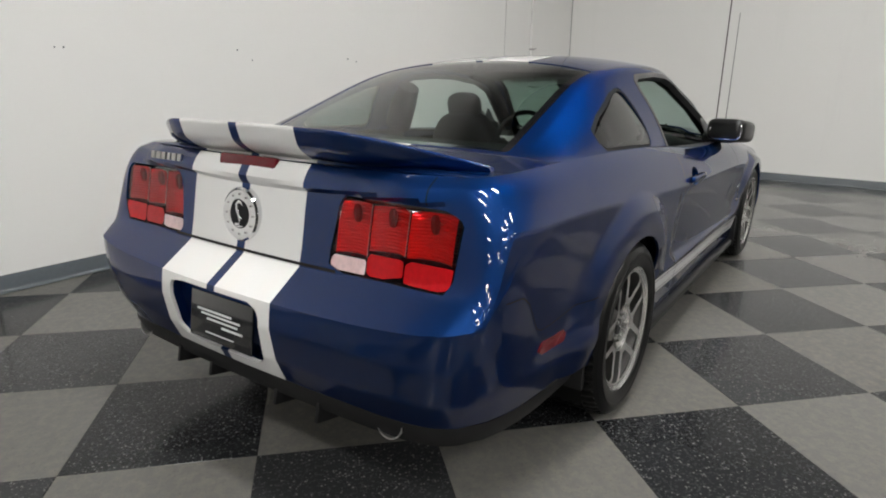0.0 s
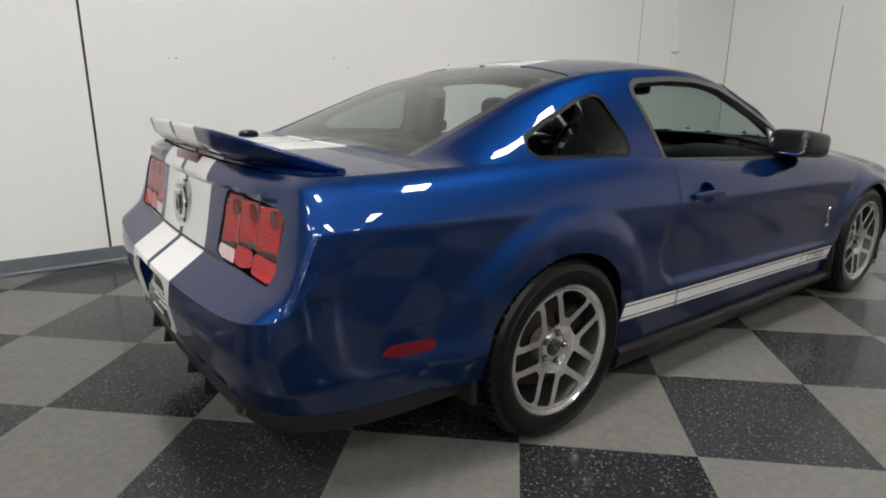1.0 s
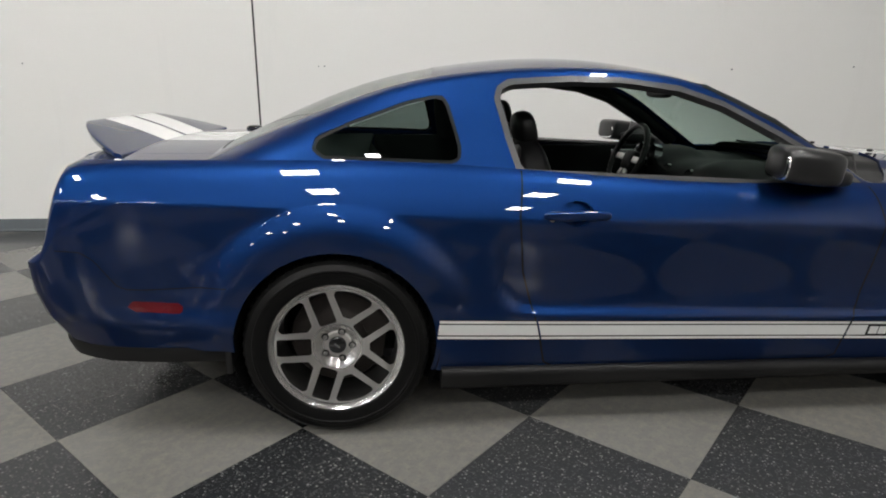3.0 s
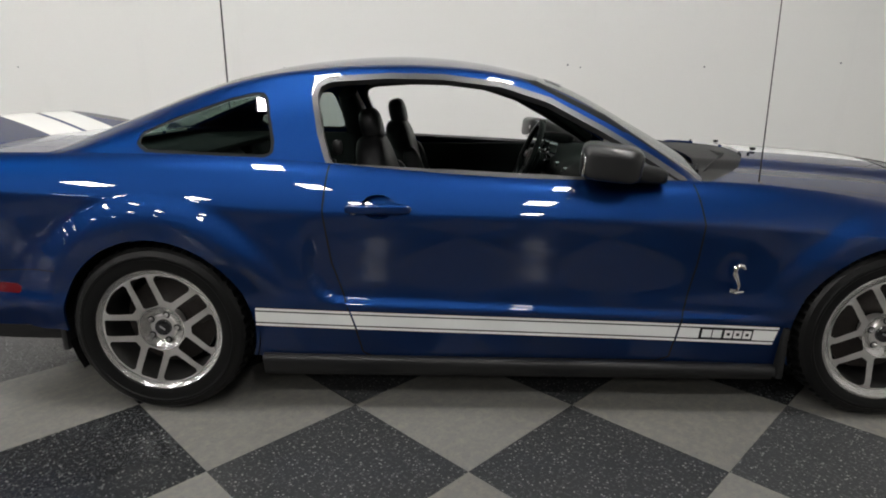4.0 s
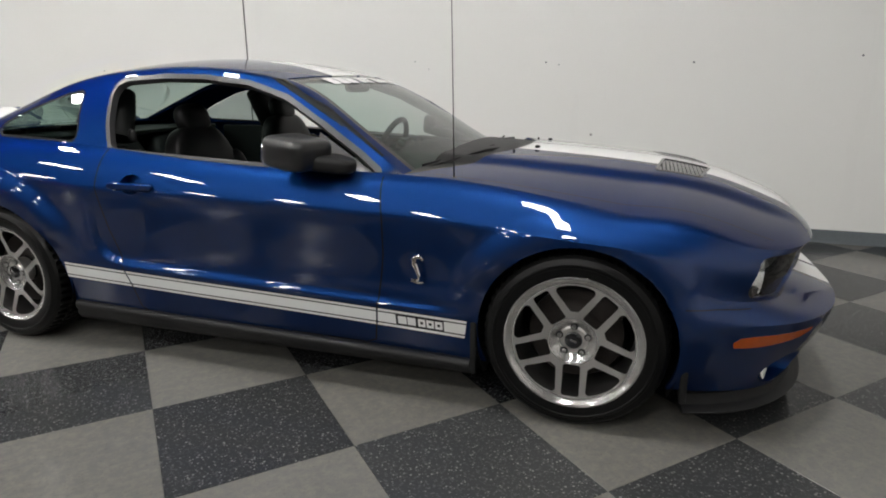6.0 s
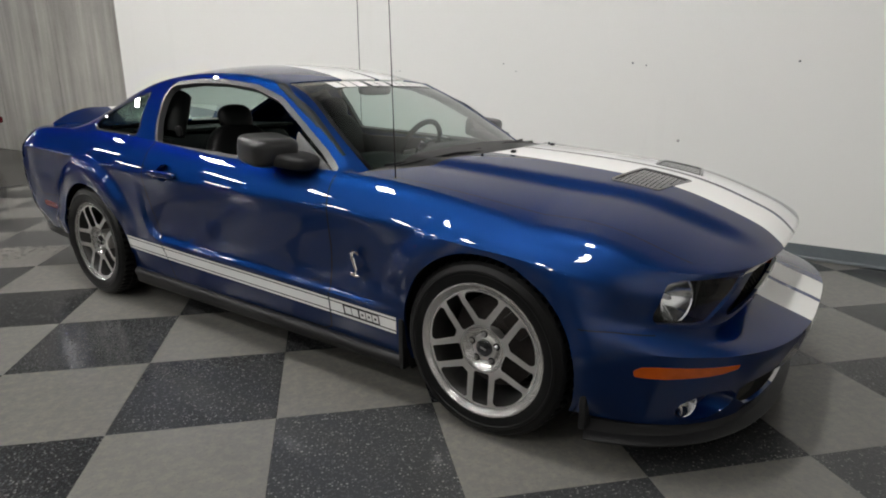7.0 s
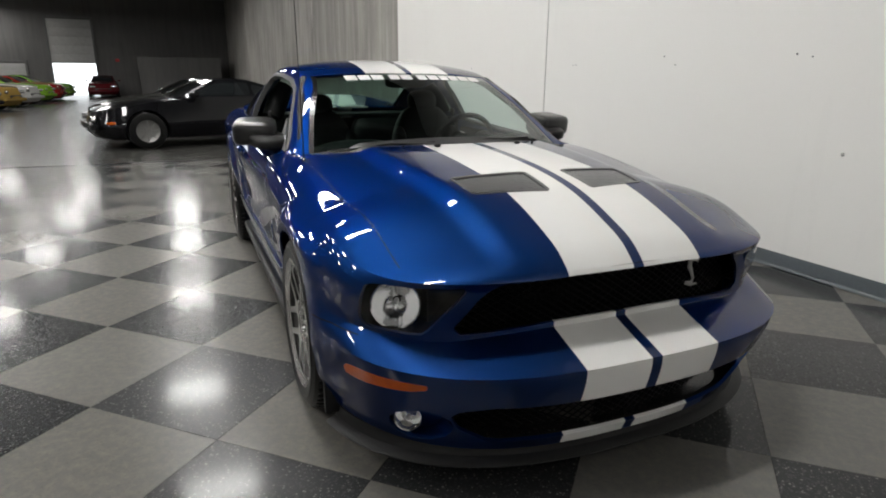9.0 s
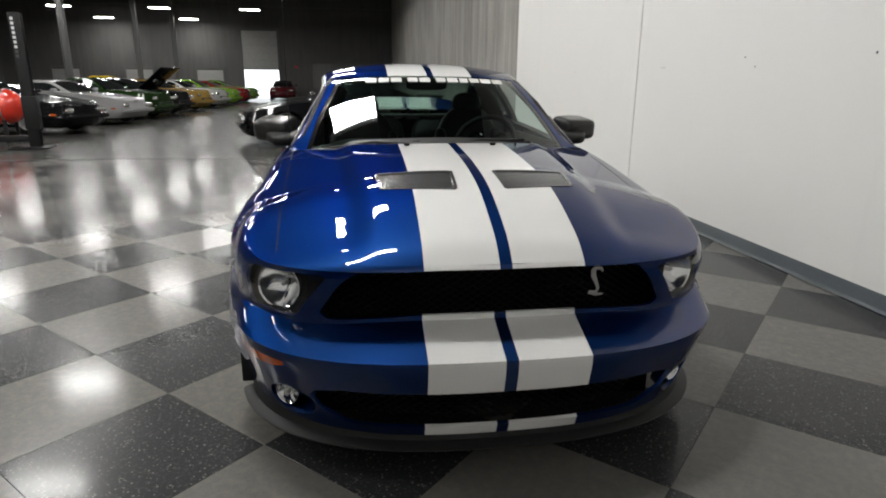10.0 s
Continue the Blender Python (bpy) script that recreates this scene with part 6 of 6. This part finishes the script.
def seat(y, x, back=17.0, drop=0.0):
    m = pose(x, y, -drop)
    cushion = soft_form((0.06, 0, 0.47), (0.27, 0.25, 0.085), 0.5, pose(0, 0, 0, 0, -7, 0))
    t = part("seat", placed(cushion, m), leather, car, "black leather bucket seat with a tall head restraint")
    lean = m @ pose(-0.22, 0, 0.52, 0, -back, 0)
    for v in (b := soft_form((0, 0, 0.26), (0.075, 0.25, 0.31), 0.5, nu=36, nv=26)).verts:
        if v.co.z > 0.3:
            v.co.y *= 1 - 0.32 * ((v.co.z - 0.3) / 0.27)
    part("backrest", placed(b, lean), leather, t)
    for s in (-1, 1):
        part("bolster", placed(soft_form((0.05, s * 0.2, 0.2), (0.055, 0.05, 0.22), 0.7), lean), leather, t)
        part("cushion_bolster", placed(soft_form((0.06, s * 0.22, 0.5), (0.25, 0.045, 0.06), 0.7), m), leather, t)
        part("post", placed(tube([(0.0, s * 0.06, 0.5), (0.01, s * 0.06, 0.62)], 0.006, 8), lean), steel, t)
    part("head_restraint", placed(soft_form((0.02, 0, 0.6), (0.046, 0.105, 0.076), 0.72), lean), leather, t)
    return t


seat(-0.37, -0.26, 14.0, 0.045)
seat(0.37, -0.225, 13.0, 0.02)
for s in (-1, 1):
    rs = part("rear_seat", soft_form((-0.93, s * 0.31, 0.45), (0.22, 0.27, 0.09), 0.5), leather, car, "black leather rear seat")
    part("backrest", placed(soft_form((0, 0, 0.24), (0.08, 0.28, 0.28), 0.5), pose(-1.13, s * 0.31, 0.48, 0, -24, 0)), leather, rs)
    part("belt_guide", soft_form((-0.7, s * 0.67, 1.0), (0.02, 0.015, 0.03), 0.7, nu=14, nv=8), black_plastic, car)


# ---- checkered floor ----
TILE, TILE_TURN, TILE_AT = 0.6096, -43.84, (-0.2, -1.254)


def tile_mesh(name, material):
    bm = block(-TILE / 2 + 0.0004, TILE / 2 - 0.0004, -TILE / 2 + 0.0004, TILE / 2 - 0.0004, -0.004, 0.0)
    bmesh.ops.bevel(bm, geom=[e for e in bm.edges if all(v.co.z > -0.001 for v in e.verts)], offset=0.0012, segments=1, affect="EDGES")
    me = bpy.data.meshes.new(name)
    bm.to_mesh(me)
    bm.free()
    me.materials.append(material)
    return me


tiled = piece("floor", block(EDGE_X, END_X, BACK_Y, WALL_Y + 0.02, -0.006, -0.0045), grout, kind="structure", smooth=0)
meshes = {0: tile_mesh("tile_dark", tile_dark), 1: tile_mesh("tile_pale", tile_light)}
grid_m = pose(TILE_AT[0], TILE_AT[1], 0, 0, 0, TILE_TURN)
rest = {0: [], 1: []}
spots = []
for i in range(-40, 60):
    for j in range(-60, 40):
        c = grid_m @ Vector(((i + 0.5) * TILE, (j + 0.5) * TILE, 0))
        if c.x < EDGE_X + 0.02 or c.x > END_X - 0.02 or c.y > WALL_Y - 0.02 or c.y < -16.0:
            inside = EDGE_X - 0.4 < c.x < END_X + 0.4 and -16.0 < c.y < WALL_Y + 0.4
        else:
            inside = True
        if inside:
            spots.append((abs(c.x - 0.2) * 0.75 + abs(c.y + 1.2) + (10 if not (EDGE_X + 0.45 < c.x < END_X - 0.45 and c.y < WALL_Y - 0.45) else 0), i, j, c))
spots.sort(key=lambda s: s[0])
for n, (_, i, j, c) in enumerate(spots):
    k = (i + j) % 2
    if n < 300:
        ob = new("tile", meshes[k])
        ob.parent = tiled
        ob.matrix_basis = Matrix.Translation(c) @ pose(0, 0, 0, 0, 0, TILE_TURN + 90 * ((i * 7 + j * 3) % 4))
    else:
        rest[k].append(c)
for k, name in ((0, "dark_tiles"), (1, "pale_tiles")):
    bm = bmesh.new()
    h = TILE / 2 - 0.0006
    for c in rest[k]:
        b = [bm.verts.new(Matrix.Translation(c) @ pose(0, 0, 0, 0, 0, TILE_TURN) @ Vector(p)) for p in ((-h, -h, 0), (h, -h, 0), (h, h, 0), (-h, h, 0), (-h, -h, -0.004), (h, -h, -0.004), (h, h, -0.004), (-h, h, -0.004))]
        for q in ((0, 1, 2, 3), (0, 4, 5, 1), (1, 5, 6, 2), (2, 6, 7, 3), (3, 7, 4, 0)):
            bm.faces.new([b[a] for a in q])
    for co, no in (((EDGE_X + 0.001, 0, 0), (-1, 0, 0)), ((END_X - 0.002, 0, 0), (1, 0, 0)), ((0, WALL_Y - 0.002, 0), (0, 1, 0))):
        bmesh.ops.bisect_plane(bm, geom=bm.verts[:] + bm.edges[:] + bm.faces[:], plane_co=co, plane_no=no, clear_outer=True)
    ob = piece(name, bm, tile_dark if k == 0 else tile_light, "", "", "stuff", 0)
    ob.parent = tiled
# Small fixings and chips left in the white wall.
for x, z, r in ((-1.69, 1.386, 0.006), (-1.74, 1.384, 0.005), (-0.47, 1.43, 0.006), (0.72, 1.41, 0.008), (0.83, 1.39, 0.006), (1.894, 1.396, 0.008), (3.05, 1.43, 0.008), (-0.339, 1.361, 0.005), (-4.09, 1.381, 0.006), (1.13, 0.812, 0.012)):
    piece("wall_fixing", placed(lathe([(0.0, -0.006), (r * 0.6, -0.005), (r, 0.0)], "y", 12), pose(x, WALL_Y, z)), cove_grey if r < 0.01 else steel, "small grey fixing set in the white wall", "wall fixing", group="wall fixings")
piece("wall_hook", join(tube([(3.625, WALL_Y + 0.012, 0.9), (3.625, WALL_Y - 0.02, 0.9)], 0.008, 8), soft_form((3.625, WALL_Y - 0.022, 0.9), (0.012, 0.008, 0.016), 0.8, nu=14, nv=8)), joint_black, "dark bolt in the wall joint", "bolt")
pipe = thing("conduit", "white-painted electrical conduit running up the wall", "conduit")
part("pipe", tube([(CONDUIT_X, WALL_Y - 0.016, 1.5), (CONDUIT_X, WALL_Y - 0.016, CEILING - 0.02)], 0.014, 12), wall_white, pipe)
part("clip", join(block(CONDUIT_X - 0.02, CONDUIT_X + 0.07, WALL_Y - 0.034, WALL_Y - 0.001, 1.66, 1.685, 0.004), tube([(CONDUIT_X + 0.06, WALL_Y - 0.02, 1.67), (CONDUIT_X + 0.1, WALL_Y - 0.05, 1.69)], 0.008, 8)), steel, pipe)
